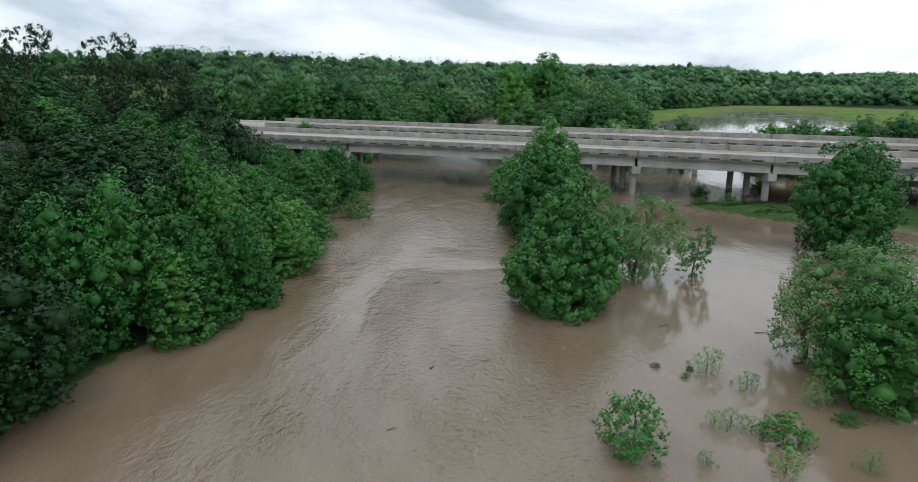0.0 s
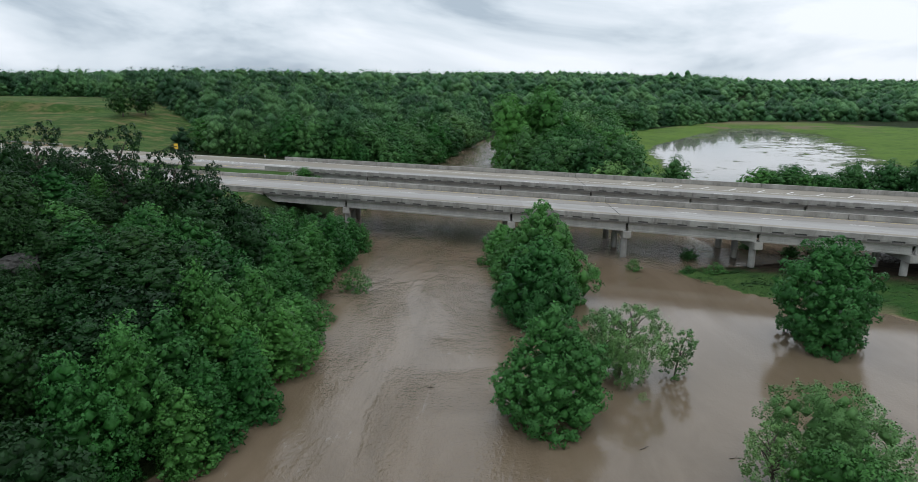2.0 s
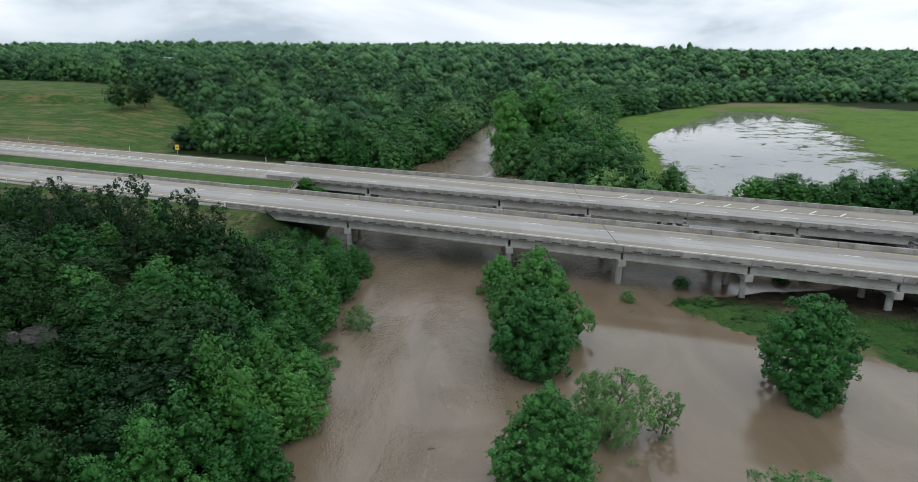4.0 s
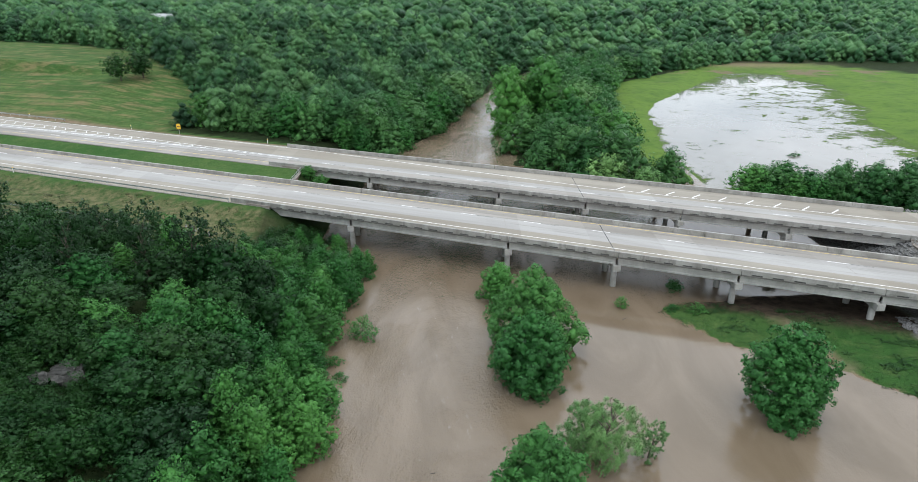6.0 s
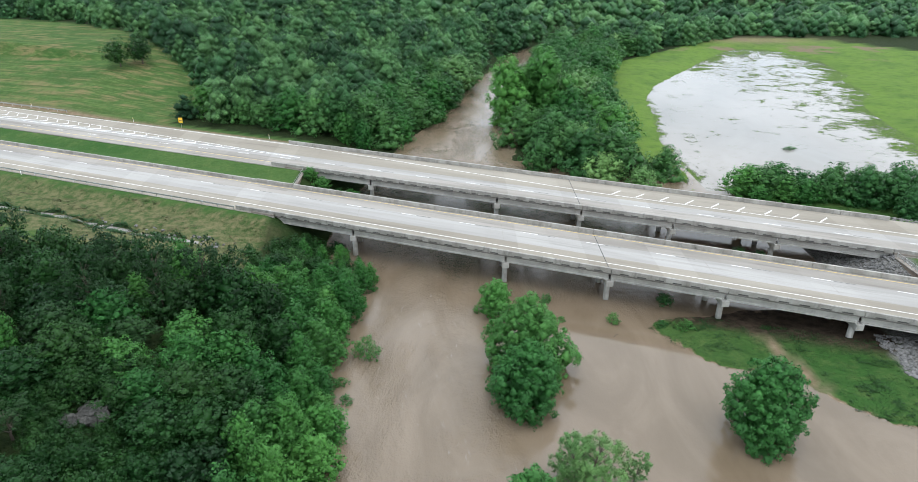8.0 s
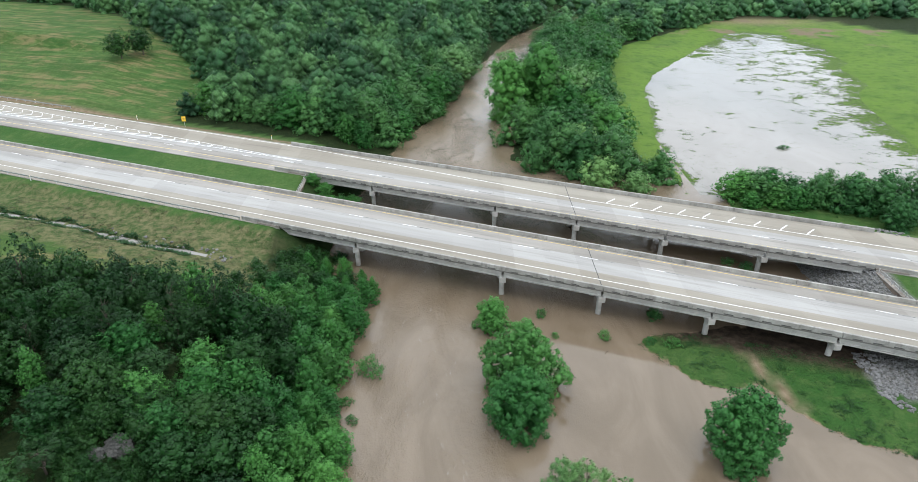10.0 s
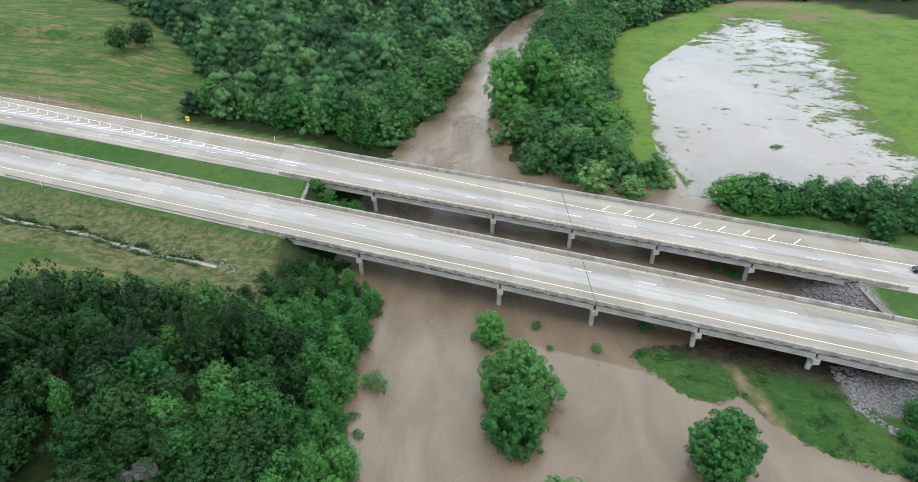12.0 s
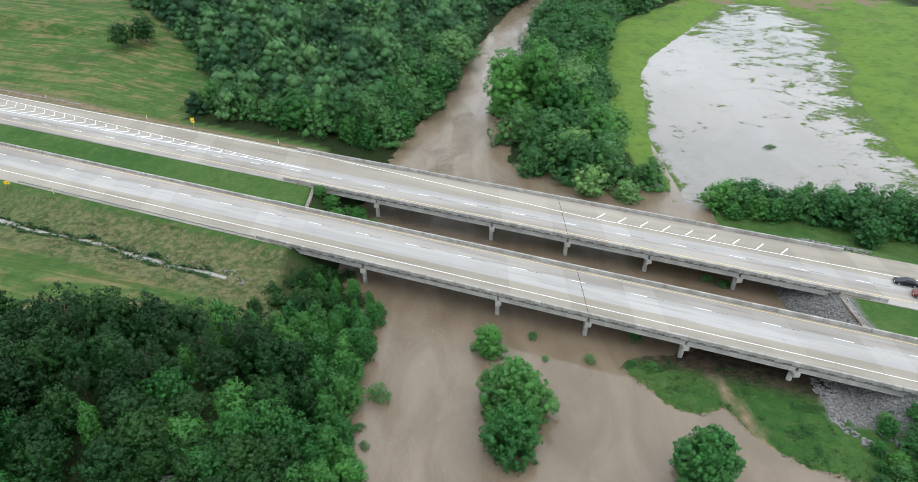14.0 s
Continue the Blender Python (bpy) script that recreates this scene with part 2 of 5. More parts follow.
def make_pond():
    """Still flood water over a meadow, with drowned grass standing through it."""
    m = Mat("meadow_flood_water", 0.04)
    swirl = m.noise(0.03, 4, 0.6, (1.2, 0.6, 1), 0.6)
    c = m.mix(m.span(swirl, 0.3, 0.7), (0.200, 0.182, 0.158), (0.238, 0.220, 0.196))
    patch = m.math("ADD", m.math("MULTIPLY", m.noise(0.10, 5, 0.65, (1.0, 1.2, 1), 0.6, 20), 0.55), m.math("MULTIPLY", m.noise(0.50, 6, 0.75, (0.9, 1.2, 1), 0.5, 10), 0.45))
    reach = m.math("ADD", patch, m.math("MULTIPLY", m.math("SUBTRACT", m.attr("cover"), 0.5), 0.26))
    grass = m.span(reach, 0.485, 0.535)
    tuft = m.span(m.noise(1.4, 5, 0.7), 0.36, 0.64)
    green = m.mix(tuft, (0.060, 0.098, 0.028), (0.122, 0.185, 0.046))
    thin = m.math("MULTIPLY", m.span(reach, 0.40, 0.52), 0.5)
    c = m.mix(m.math("MULTIPLY", thin, tuft), c, (0.120, 0.130, 0.075))
    m.color(m.mix(grass, c, green))
    m.link(m.span(grass, 0, 1, 0.04, 0.95), m.b.inputs["Roughness"])
    m.link(m.span(grass, 0, 1, 0.5, 0.08), m.b.inputs["Specular IOR Level"])
    m.b.inputs["IOR"].default_value = 1.5
    m.bump(m.math("ADD", m.math("MULTIPLY", m.math("MULTIPLY", m.noise(2.2, 5, 0.7), grass), 1.0), m.math("MULTIPLY", m.noise(2.8, 2, 0.5), 0.012)), 0.9, 0.25)
    return m.m


POND_WATER = make_pond()
pool = Mat("ditch_pool", 0.05)
POND = pool.color(pool.ramp(pool.noise(0.3, 3), [(0.3, (0.23, 0.21, 0.18)), (0.7, (0.28, 0.255, 0.225))])).m


def concrete(name, dark, light, stain=0.5, streak=(1, 1, 0.2)):
    m = Mat(name, 0.88)
    c = m.mix(m.span(m.noise(0.45, 5, 0.6), 0.3, 0.7), dark, light)
    s = m.span(m.noise(1.1, 6, 0.7, streak), 0.48, 0.72)
    c = m.mix(m.math("MULTIPLY", s, stain), c, tuple(v * 0.42 for v in dark))
    c = m.mix(m.math("MULTIPLY", m.span(m.noise(14, 3), 0.35, 0.7), 0.18), c, tuple(v * 0.6 for v in dark))
    m.color(c).bump(m.noise(9, 4, 0.6), 0.3, 0.02)
    return m.m


def paving(name, dark, light, lanes):
    """Pavement worn along the carriageway: streaks follow the road's line."""
    m = Mat(name, 0.9)
    turn = math.degrees(math.atan(0.376))
    c = m.mix(m.span(m.noise(0.25, 4, 0.6, (0.08, 1, 1), 0.2, turn), 0.3, 0.7), dark, light)
    at = m.node("ShaderNodeSeparateXYZ")
    m.link(m.geo.outputs["Position"], at.inputs[0])
    slab = m.math("FLOOR", m.math("DIVIDE", at.outputs[0], 5.7))
    pick = m.t.nodes.new("ShaderNodeTexWhiteNoise")
    pick.noise_dimensions = "1D"
    m.link(slab, pick.inputs["W"])
    c = m.mix(m.math("MULTIPLY", m.span(pick.outputs[0], 0.45, 1.0), 0.32), c, tuple(v * 1.22 for v in light))
    s = m.span(m.noise(0.9, 5, 0.65, (0.06, 1, 1), 0.1, turn), 0.5, 0.75)
    c = m.mix(m.math("MULTIPLY", s, lanes), c, tuple(v * 0.62 for v in dark))
    c = m.mix(m.math("MULTIPLY", m.span(m.noise(11, 3, 0.7), 0.35, 0.7), 0.2), c, tuple(v * 0.7 for v in dark))
    m.color(c).bump(m.noise(20, 3), 0.25, 0.01)
    return m.m


RAIL_CONC = concrete("stained_rail_concrete", (0.260, 0.245, 0.218), (0.420, 0.400, 0.364), 0.60, (1, 1, 0.35))
GIRDER_CONC = concrete("girder_concrete", (0.36, 0.345, 0.315), (0.50, 0.48, 0.44), 0.25)
# Stained concrete with the under-deck shade put into its colour.
SHADED_CONC = concrete("shaded_underside_concrete", (0.13, 0.12, 0.105), (0.21, 0.195, 0.175), 0.5)
PIER_CONC = concrete("pier_concrete", (0.31, 0.295, 0.265), (0.47, 0.45, 0.41), 0.45)
DARK_CONC = concrete("weathered_abutment", (0.20, 0.17, 0.14), (0.32, 0.28, 0.24), 0.7)
DECK_TAN = paving("tan_shoulder_paving", (0.245, 0.214, 0.170), (0.330, 0.298, 0.246), 0.55)
DECK_PALE = paving("pale_lane_concrete", (0.290, 0.274, 0.252), (0.395, 0.376, 0.352), 0.5)
DECK_WORN = paving("worn_lane_concrete", (0.235, 0.212, 0.184), (0.350, 0.322, 0.288), 0.75)
jm = Mat("joint_rubber", 0.8)
JOINT = jm.color(jm.ramp(jm.noise(3), [(0.3, (0.05, 0.047, 0.043)), (0.7, (0.10, 0.095, 0.09))])).m
pm = Mat("white_road_paint", 0.6)
PAINT_W = pm.color(pm.mix(pm.span(pm.noise(2.2, 5, 0.7), 0.45, 0.75), (0.80, 0.79, 0.77), (0.50, 0.48, 0.45))).m
pm = Mat("yellow_road_paint", 0.6)
PAINT_Y = pm.color(pm.mix(pm.span(pm.noise(1.6, 5, 0.7), 0.42, 0.75), (0.72, 0.53, 0.17), (0.45, 0.38, 0.25))).m
pm = Mat("dark_road_paint", 0.8)
TAR = pm.color(pm.mix(pm.span(pm.noise(1.8, 5, 0.7), 0.40, 0.62), (0.13, 0.125, 0.118), (0.25, 0.24, 0.225))).m
sm = Mat("galvanised_steel", 0.5, 0.7)
STEEL = sm.color(sm.ramp(sm.noise(4, 4), [(0.3, (0.38, 0.38, 0.37)), (0.7, (0.55, 0.55, 0.54))])).m
sm = Mat("yellow_sign_face", 0.5)
SIGN_Y = sm.color(sm.ramp(sm.noise(3, 3), [(0.3, (0.80, 0.48, 0.03)), (0.7, (0.88, 0.56, 0.05))])).m
sm = Mat("grey_rock", 0.92)
ROCK = sm.color(sm.mix(sm.span(sm.noise(2.2, 5, 0.65), 0.3, 0.7), (0.095, 0.091, 0.085), (0.245, 0.237, 0.228))).bump(sm.noise(7, 4), 0.6, 0.05).m

# ---- plan: the two carriageways run straight, falling gently to the east ----
SLOPE, GRADE = 0.376, 0.008
X_WEST, X_EAST = -35.0, 77.0
PIERS = (-19.0, 9.0, 25.8, 42.6, 60.0)
NEAR_S, FAR_S = (0.0, 15.9), (27.3, 45.2)


def road_y(x, s):
    return 93.4 - SLOPE * (x - 26.5) + s


def road_z(x):
    return 5.9 - GRADE * (x - 26.0)


def step(lo, hi, v):
    t = np.clip((v - lo) / (hi - lo), 0, 1)
    return t * t * (3 - 2 * t)


def inside(poly, x, y):
    """True where the points lie in the polygon."""
    res = np.zeros(np.shape(x), bool)
    for (x0, y0), (x1, y1) in zip(poly, poly[1:] + poly[:1]):
        cut = (y0 > y) != (y1 > y)
        with np.errstate(divide="ignore", invalid="ignore"):
            res ^= cut & (x < (x1 - x0) * (y - y0) / (y1 - y0 + 1e-12) + x0)
    return res


def depth_in(poly, x, y):
    """Distance to the outline, positive inside."""
    best = np.full(np.shape(x), 1e9)
    for (x0, y0), (x1, y1) in zip(poly, poly[1:] + poly[:1]):
        dx, dy = x1 - x0, y1 - y0
        t = np.clip(((x - x0) * dx + (y - y0) * dy) / (dx * dx + dy * dy), 0, 1)
        best = np.minimum(best, np.hypot(x - x0 - t * dx, y - y0 - t * dy))
    return np.where(inside(poly, x, y), best, -best)


WEST_SHORE_Y = (-200, 20, 37, 44, 52, 60, 66, 76, 90, 104, 116, 135, 165, 187, 211, 251, 300, 348, 400, 470, 600)
WEST_SHORE_X = (-26, -24, -21, -17.5, -16, -14.5, -17.5, -17, -17, -20, -24, -25, -18.5, -15, -5, 3, 16, 31, 60, 150, 330)
GRASS_BANK = [(30.5, 86), (34, 81), (38, 76.3), (42, 74.5), (46.3, 76.5), (48.6, 72), (51, 68), (55, 64.5), (62, 61.5), (75, 55), (100, 44), (150, 20), (220, 20), (220, 90), (80, 97), (66, 98), (58, 93), (48, 92), (40, 90), (33, 89.5)]
RIVER_BELT = [(15, 170), (27, 163), (40, 157), (50, 154), (55, 160), (57, 172), (60, 200), (67, 232), (82, 268), (112, 311), (160, 385), (230, 450), (160, 455), (78, 405), (51, 358), (38, 300), (30, 251), (22, 208)]
LAKE = [(56, 149), (62, 158), (60, 176), (62, 190), (65, 206), (69, 225), (72, 246), (78, 267), (85, 283), (92, 293), (105, 311), (118, 325), (129, 336), (141, 352), (153, 364), (165, 363), (172, 353), (174, 340), (179, 326), (176, 312), (174, 300), (174, 290), (164, 280), (163, 268), (161, 252), (151, 240), (146, 229), (141, 207), (138, 190), (134, 176), (136, 160), (140, 150), (125, 144), (105, 146), (92, 149), (78, 153), (70, 153), (66, 146)]
EAST_LAND = [(66, 147), (72, 156), (88, 151), (108, 147), (124, 146), (147, 150), (144, 172), (133, 186), (134, 207), (143, 232), (157, 252), (163, 290), (168, 318), (176, 345), (160, 366), (136, 350), (124, 326), (108, 313), (150, 385), (330, 560), (330, 5000), (5000, 5000), (5000, -900), (420, -900), (420, 40), (150, 60), (80, 113), (64, 122)]
MEADOW = [(50, 182), (54, 217), (61, 263), (76, 316), (116, 357), (140, 382), (165, 397), (212, 391), (245, 350), (300, 325), (460, 300), (460, 60), (110, 95), (80, 122), (64, 135), (56, 150)]
WEST_FIELD = [(-84, 186), (-80, 205), (-87, 222), (-93, 235), (-112, 259), (-140, 290), (-180, 322), (-250, 350), (-420, 400), (-420, 200), (-200, 200), (-120, 196)]


def wobble(x, y, scale, seed=0.0):
    """Smooth cheap noise, about -1 to 1."""
    a = np.sin(x * scale + 1.7 * np.sin(y * scale * 0.7 + seed)) * np.cos(y * scale * 1.1 + seed * 2.1)
    b = np.sin((x + y) * scale * 2.3 + seed) * np.cos((x - y) * scale * 1.9 + 0.5)
    return 0.65 * a + 0.35 * b


def ground_z(x, y):
    x, y = np.asarray(x, float), np.asarray(y, float)
    west = np.interp(y, WEST_SHORE_Y, WEST_SHORE_X) - x + 0.8 * wobble(x, y, 0.35, 1.0)
    # west bank: a wooded bluff upstream, flat field behind, hills beyond
    bluff = 11.6 - 6.4 * step(66, 92, y)
    west_h = np.where(west > 0, bluff * step(-2, 26, west) * (0.25 + 0.75 * step(0, 10, west)), 0)
    hill = 11 * step(40, 150, west) * step(165, 270, y) + 2.0 * step(170, 260, y) * step(10, 60, west)
    far = step(260, 880, y) * (22 - 7 * step(0, 420, x)) * step(5, 60, west)
    west_h = np.where(west > 0, np.maximum(west_h + hill, west_h * 0.5 + far), 0)
    # east side: low meadows, ponded
    lake = depth_in(LAKE, x, y)
    meadow = (y > 146) & (y < 420) & (x > np.interp(y, (146, 300, 358, 405, 455), (57, 60, 75, 100, 170)))
    land = np.where(meadow, -lake, depth_in(EAST_LAND, x, y))
    east = np.maximum.reduce([depth_in(GRASS_BANK, x, y), depth_in(RIVER_BELT, x, y), land])
    east_h = np.where(east > 0, 1.0 * step(-2, 14, east), 0.0)
    east_h = east_h + np.where(east > 0, step(410, 880, y + 0.25 * np.abs(x - 150)) * (18 - 6 * step(100, 500, x)), 0)
    pond = meadow & (lake > 0) & (east < 0)
    shallow = -0.08 - 0.025 * np.clip(lake, 0, 30)
    bed = np.where(pond, shallow, np.maximum(-2.2, 0.22 * np.maximum(west, east) - 0.05))
    land = np.where(west > 0, west_h, east_h) + 0.10 * wobble(x, y, 0.5, 2) + 0.04 * wobble(x, y, 1.9)
    z = np.where((west > 0) | (east > 0), land * step(-0.5, 1.5, np.maximum(west, east)) + 0.02, bed)
    z = z - 0.55 * np.exp(-((x - 61.5 - 1.2 * wobble(x, y, 0.2)) / 2.2) ** 2) * step(122, 132, y) * step(176, 160, y) * (z > -0.5)
    # road embankment beyond the bridge ends
    s = y - road_y(x, 0)
    off = np.maximum(np.maximum(-1.6 - s, s - 47.0), 0) * 0.936
    top = road_z(x) - 0.12 - 0.9 * np.exp(-((s - 21.6) / 3.2) ** 2)
    bank = top - off / 2.2
    span = np.maximum(np.maximum(X_WEST - 1.5 - x, x - X_EAST - 1.5), -30)
    bank = bank + np.minimum(0, span + 1.0) / 1.6
    z = z + step(330, 700, y) * (4.0 * wobble(x + 0.4 * y, y, 0.011, 1) + 3.2 * wobble(x, y, 0.027, 4))
    z = z - 45 * step(1150, 2800, y)
    z = np.where(s > -30, np.where(s < 77, np.maximum(z, bank), z), z)
    cut = (s > -2.5) & (s < 47.5) & (span > 0)
    z = np.where(cut, np.minimum(z, top), z)
    lower = (s >= 47.5) & (s < 90) & (x < X_WEST)
    z = np.where(lower, np.minimum(z, top + np.maximum(s - 47.5, 0) * 0.18), z)
    # drainage ditch along the foot of the near embankment
    ditch = np.exp(-((s + 13.3 + 1.0 * wobble(x, y, 0.12)) / 1.9) ** 2) * step(-40, -52, x) * step(-190, -150, x)
    return z - 0.8 * ditch


# ---- mesh helpers ----
def mesh_arrays(name, verts, faces, mat=None, mats=None, index=None, smooth=False, normals=None):
    """A mesh from numpy arrays: verts (n,3) and a list of face arrays, each (m,k)."""
    me = bpy.data.meshes.new(name)
    faces = [np.asarray(f, np.int32) for f in faces if len(f)]
    me.vertices.add(len(verts))
    me.vertices.foreach_set("co", np.asarray(verts, np.float32).ravel())
    flat = np.concatenate([f.ravel() for f in faces])
    sizes = np.concatenate([np.full(len(f), f.shape[1], np.int32) for f in faces])
    me.loops.add(len(flat))
    me.loops.foreach_set("vertex_index", flat)
    me.polygons.add(len(sizes))
    me.polygons.foreach_set("loop_start", np.concatenate([[0], np.cumsum(sizes)[:-1]]).astype(np.int32))
    for m in (mats or [mat]):
        me.materials.append(m)
    if index is not None:
        me.polygons.foreach_set("material_index", np.asarray(index, np.int32))
    me.update(calc_edges=True)
    me.polygons.foreach_set("use_smooth", np.full(len(sizes), smooth or normals is not None))
    if normals is not None:
        me.normals_split_custom_set_from_vertices(np.asarray(normals, np.float32))
    return me


def thing(name, label, category, group="", kind="", at=(0, 0, 0)):
    ob = new(name)
    ob.location = at
    ob.empty_display_size = 0.2
    return tagged(ob, label, category, group, kind)


def part(name, bm, mat, parent, label=""):
    """Links a bmesh as one mesh object under a thing or a part."""
    me = bpy.data.meshes.new(name)
    bm.to_mesh(me)
    bm.free()
    me.materials.append(mat)
    return part_mesh(name, me, parent, label)


def part_mesh(name, me, parent, label=""):
    ob = new(name, me)
    ob.parent = parent
    return tagged(ob, label)


def prism(bm, corners, z0, z1):
    """An upright prism over the corners; z0 and z1 may be numbers or one value a corner."""
    n = len(corners)
    lo = z0 if isinstance(z0, (list, tuple)) else [z0] * n
    hi = z1 if isinstance(z1, (list, tuple)) else [z1] * n
    a = [bm.verts.new((c[0], c[1], z)) for c, z in zip(corners, lo)]
    b = [bm.verts.new((c[0], c[1], z)) for c, z in zip(corners, hi)]
    bm.faces.new(a[::-1])
    bm.faces.new(b)
    for i in range(n):
        j = (i + 1) % n
        bm.faces.new((a[i], a[j], b[j], b[i]))
    bmesh.ops.recalc_face_normals(bm, faces=bm.faces)
    return bm


def strip(x0, x1, s0, s1, lift0, lift1, s2=None, s3=None):
    """A bar that follows the road from x0 to x1, between offsets s0 and s1, lifted above the deck's line."""
    s2, s3 = s0 if s2 is None else s2, s1 if s3 is None else s3
    c = [(x0, road_y(x0, s0)), (x1, road_y(x1, s2)), (x1, road_y(x1, s3)), (x0, road_y(x0, s1))]
    zs = [road_z(p[0]) for p in c]
    return prism(bmesh.new(), c, [z + lift0 for z in zs], [z + lift1 for z in zs])


def bevel(bm, w, seg=1):
    bmesh.ops.bevel(bm, geom=bm.edges[:], offset=w, segments=seg, affect="EDGES", clamp_overlap=True)
    return bm


# ---- ground, one sheet to the horizon ----
def axis(lo, hi, fine, end_lo, end_hi, grow=1.13):
    a = list(np.arange(lo, hi + fine / 2, fine))
    d = fine
    while a[-1] < end_hi:
        d *= grow
        a.append(a[-1] + d)
    d = fine
    while a[0] > end_lo:
        d *= grow
        a.insert(0, a[0] - d)
    return np.array(a)


def grid_mesh(name, xs, ys, fz, mat):
    gx, gy = np.meshgrid(xs, ys)
    v = np.stack([gx, gy, fz(gx, gy)], -1).reshape(-1, 3)
    nx, ny = len(xs), len(ys)
    i = (np.arange(ny - 1)[:, None] * nx + np.arange(nx - 1)[None]).ravel()
    return mesh_arrays(name, v, [np.stack([i, i + 1, i + nx + 1, i + nx], -1)], mat, smooth=True), v[:, 0], v[:, 1]


def wooded(x, y):
    """Where trees close over the ground."""
    s = y - road_y(x, 0)
    west = np.interp(y, WEST_SHORE_Y, WEST_SHORE_X) - x
    a = (west > 0) & (y < 89 + 0.6 * np.maximum(0, x + 34)) & (s < -8)
    b = (west > 0) & (s > 53) & ~inside(WEST_FIELD, x, y) & (x > -88 - (y - 180) * 0)
    b2 = (west > 0) & (y > 215) & ~inside(WEST_FIELD, x, y)
    c = inside(RIVER_BELT, x, y) & ~inside(MEADOW, x, y)
    d = (y > 300) & ~inside(MEADOW, x, y) & (west < -6) & (depth_in(RIVER_BELT, x, y) > -400)
    return a | b | b2 | c | d


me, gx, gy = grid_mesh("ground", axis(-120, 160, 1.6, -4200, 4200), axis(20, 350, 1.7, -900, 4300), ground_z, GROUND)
s_off = gy - road_y(gx, 0)
dist_road = np.minimum(np.abs(s_off + 1.0), np.abs(s_off - 46.5))
masks = {
    # The dark floor colour also covers the bank under the west bridge ends.
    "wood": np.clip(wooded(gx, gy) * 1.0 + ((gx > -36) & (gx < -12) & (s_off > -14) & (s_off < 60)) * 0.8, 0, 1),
    "mown": ((gx < -34) & (s_off < -19) & (gy > 70)).astype(float) + inside(WEST_FIELD, gx, gy) * 1.0,
    "gravel": ((gx > 66) & (gx < 78.5) & (s_off > -4) & (s_off < 49) & ~((s_off > 17) & (s_off < 26) & (gx > 79))) * 1.0 + ((gx > 63) & (gx + 0.45 * (gy - 76) < 77) & (s_off > -5.5) & (s_off < 0) & (gy < 95)) * 0.9,
    "meadow": inside(MEADOW, gx, gy) * (gy > 147) * 1.0,
    "rough": ((gx < -30) & (gx > -170) & (s_off > -21) & (s_off < -2)) * step(-170, -70, gx) * 1.0,
    # Band below both decks where that shade is coloured in.
    "shaded_mud": ((gx > 34) & (gx < 67)) * step(-3.5, -0.5, s_off) * step(49, 45, s_off) * 1.0,
    "soil": np.clip(step(5.0, 1.0, s_off - 46.5) * step(-0.5, 0.5, s_off - 46.0) * (gx < -36)
                    + 0.75 * np.exp(-((gx - 172) / 34) ** 2 - ((gy - 388) / 11) ** 2)
                    + np.exp(-((gx - 47.6 - 0.25 * (82 - gy)) / 0.9) ** 2) * (gy < 92) * (gy > 70), 0, 1),
}
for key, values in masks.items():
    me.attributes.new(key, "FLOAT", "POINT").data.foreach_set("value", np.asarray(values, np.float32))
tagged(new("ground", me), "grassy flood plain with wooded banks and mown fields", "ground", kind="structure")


def sheet(name, rects, z, mat, label):
    bm = bmesh.new()
    for x0, y0, x1, y1 in rects:
        bm.faces.new([bm.verts.new((x, y, z)) for x, y in ((x0, y0), (x1, y0), (x1, y1), (x0, y1))])
    me = bpy.data.meshes.new(name)
    bm.to_mesh(me)
    bm.free()
    me.materials.append(mat)
    return tagged(new(name, me), label, "water", kind="structure")


sheet("water_river", [(-80, -900, 61, 700), (61, -900, 400, 147)], 0.0, WATER, "brown muddy river in flood with rippled current")
me, px, py = grid_mesh("water_pond", np.arange(61.0, 195.1, 2.0), np.arange(147.0, 380.1, 2.0), lambda x, y: 0.0 * x, POND_WATER)
rim = depth_in(LAKE, px, py)
east_side = step(112, 132, px)
cover = 0.62 - rim / (8.0 + 22.0 * np.maximum(east_side, step(285, 325, py))) + 0.16 * east_side * step(40, 12, rim)
along = (px - 113) * 0.66 + (py - 304) * 0.75
cover = cover + 0.62 * np.exp(-(along / 13) ** 2 - (((px - 113) * 0.75 - (py - 304) * 0.66) / 3.4) ** 2)
cover = np.clip(np.maximum(cover, 0.08 * (rim > 6) + 0.10 * wobble(px, py, 0.06, 3) + 0.26 * step(100, 126, px)), -0.2, 1.2)
me.attributes.new("cover", "FLOAT", "POINT").data.foreach_set("value", cover.astype(np.float32))
tagged(new("water_pond", me), "calm flood water standing on the meadow", "water", kind="structure")

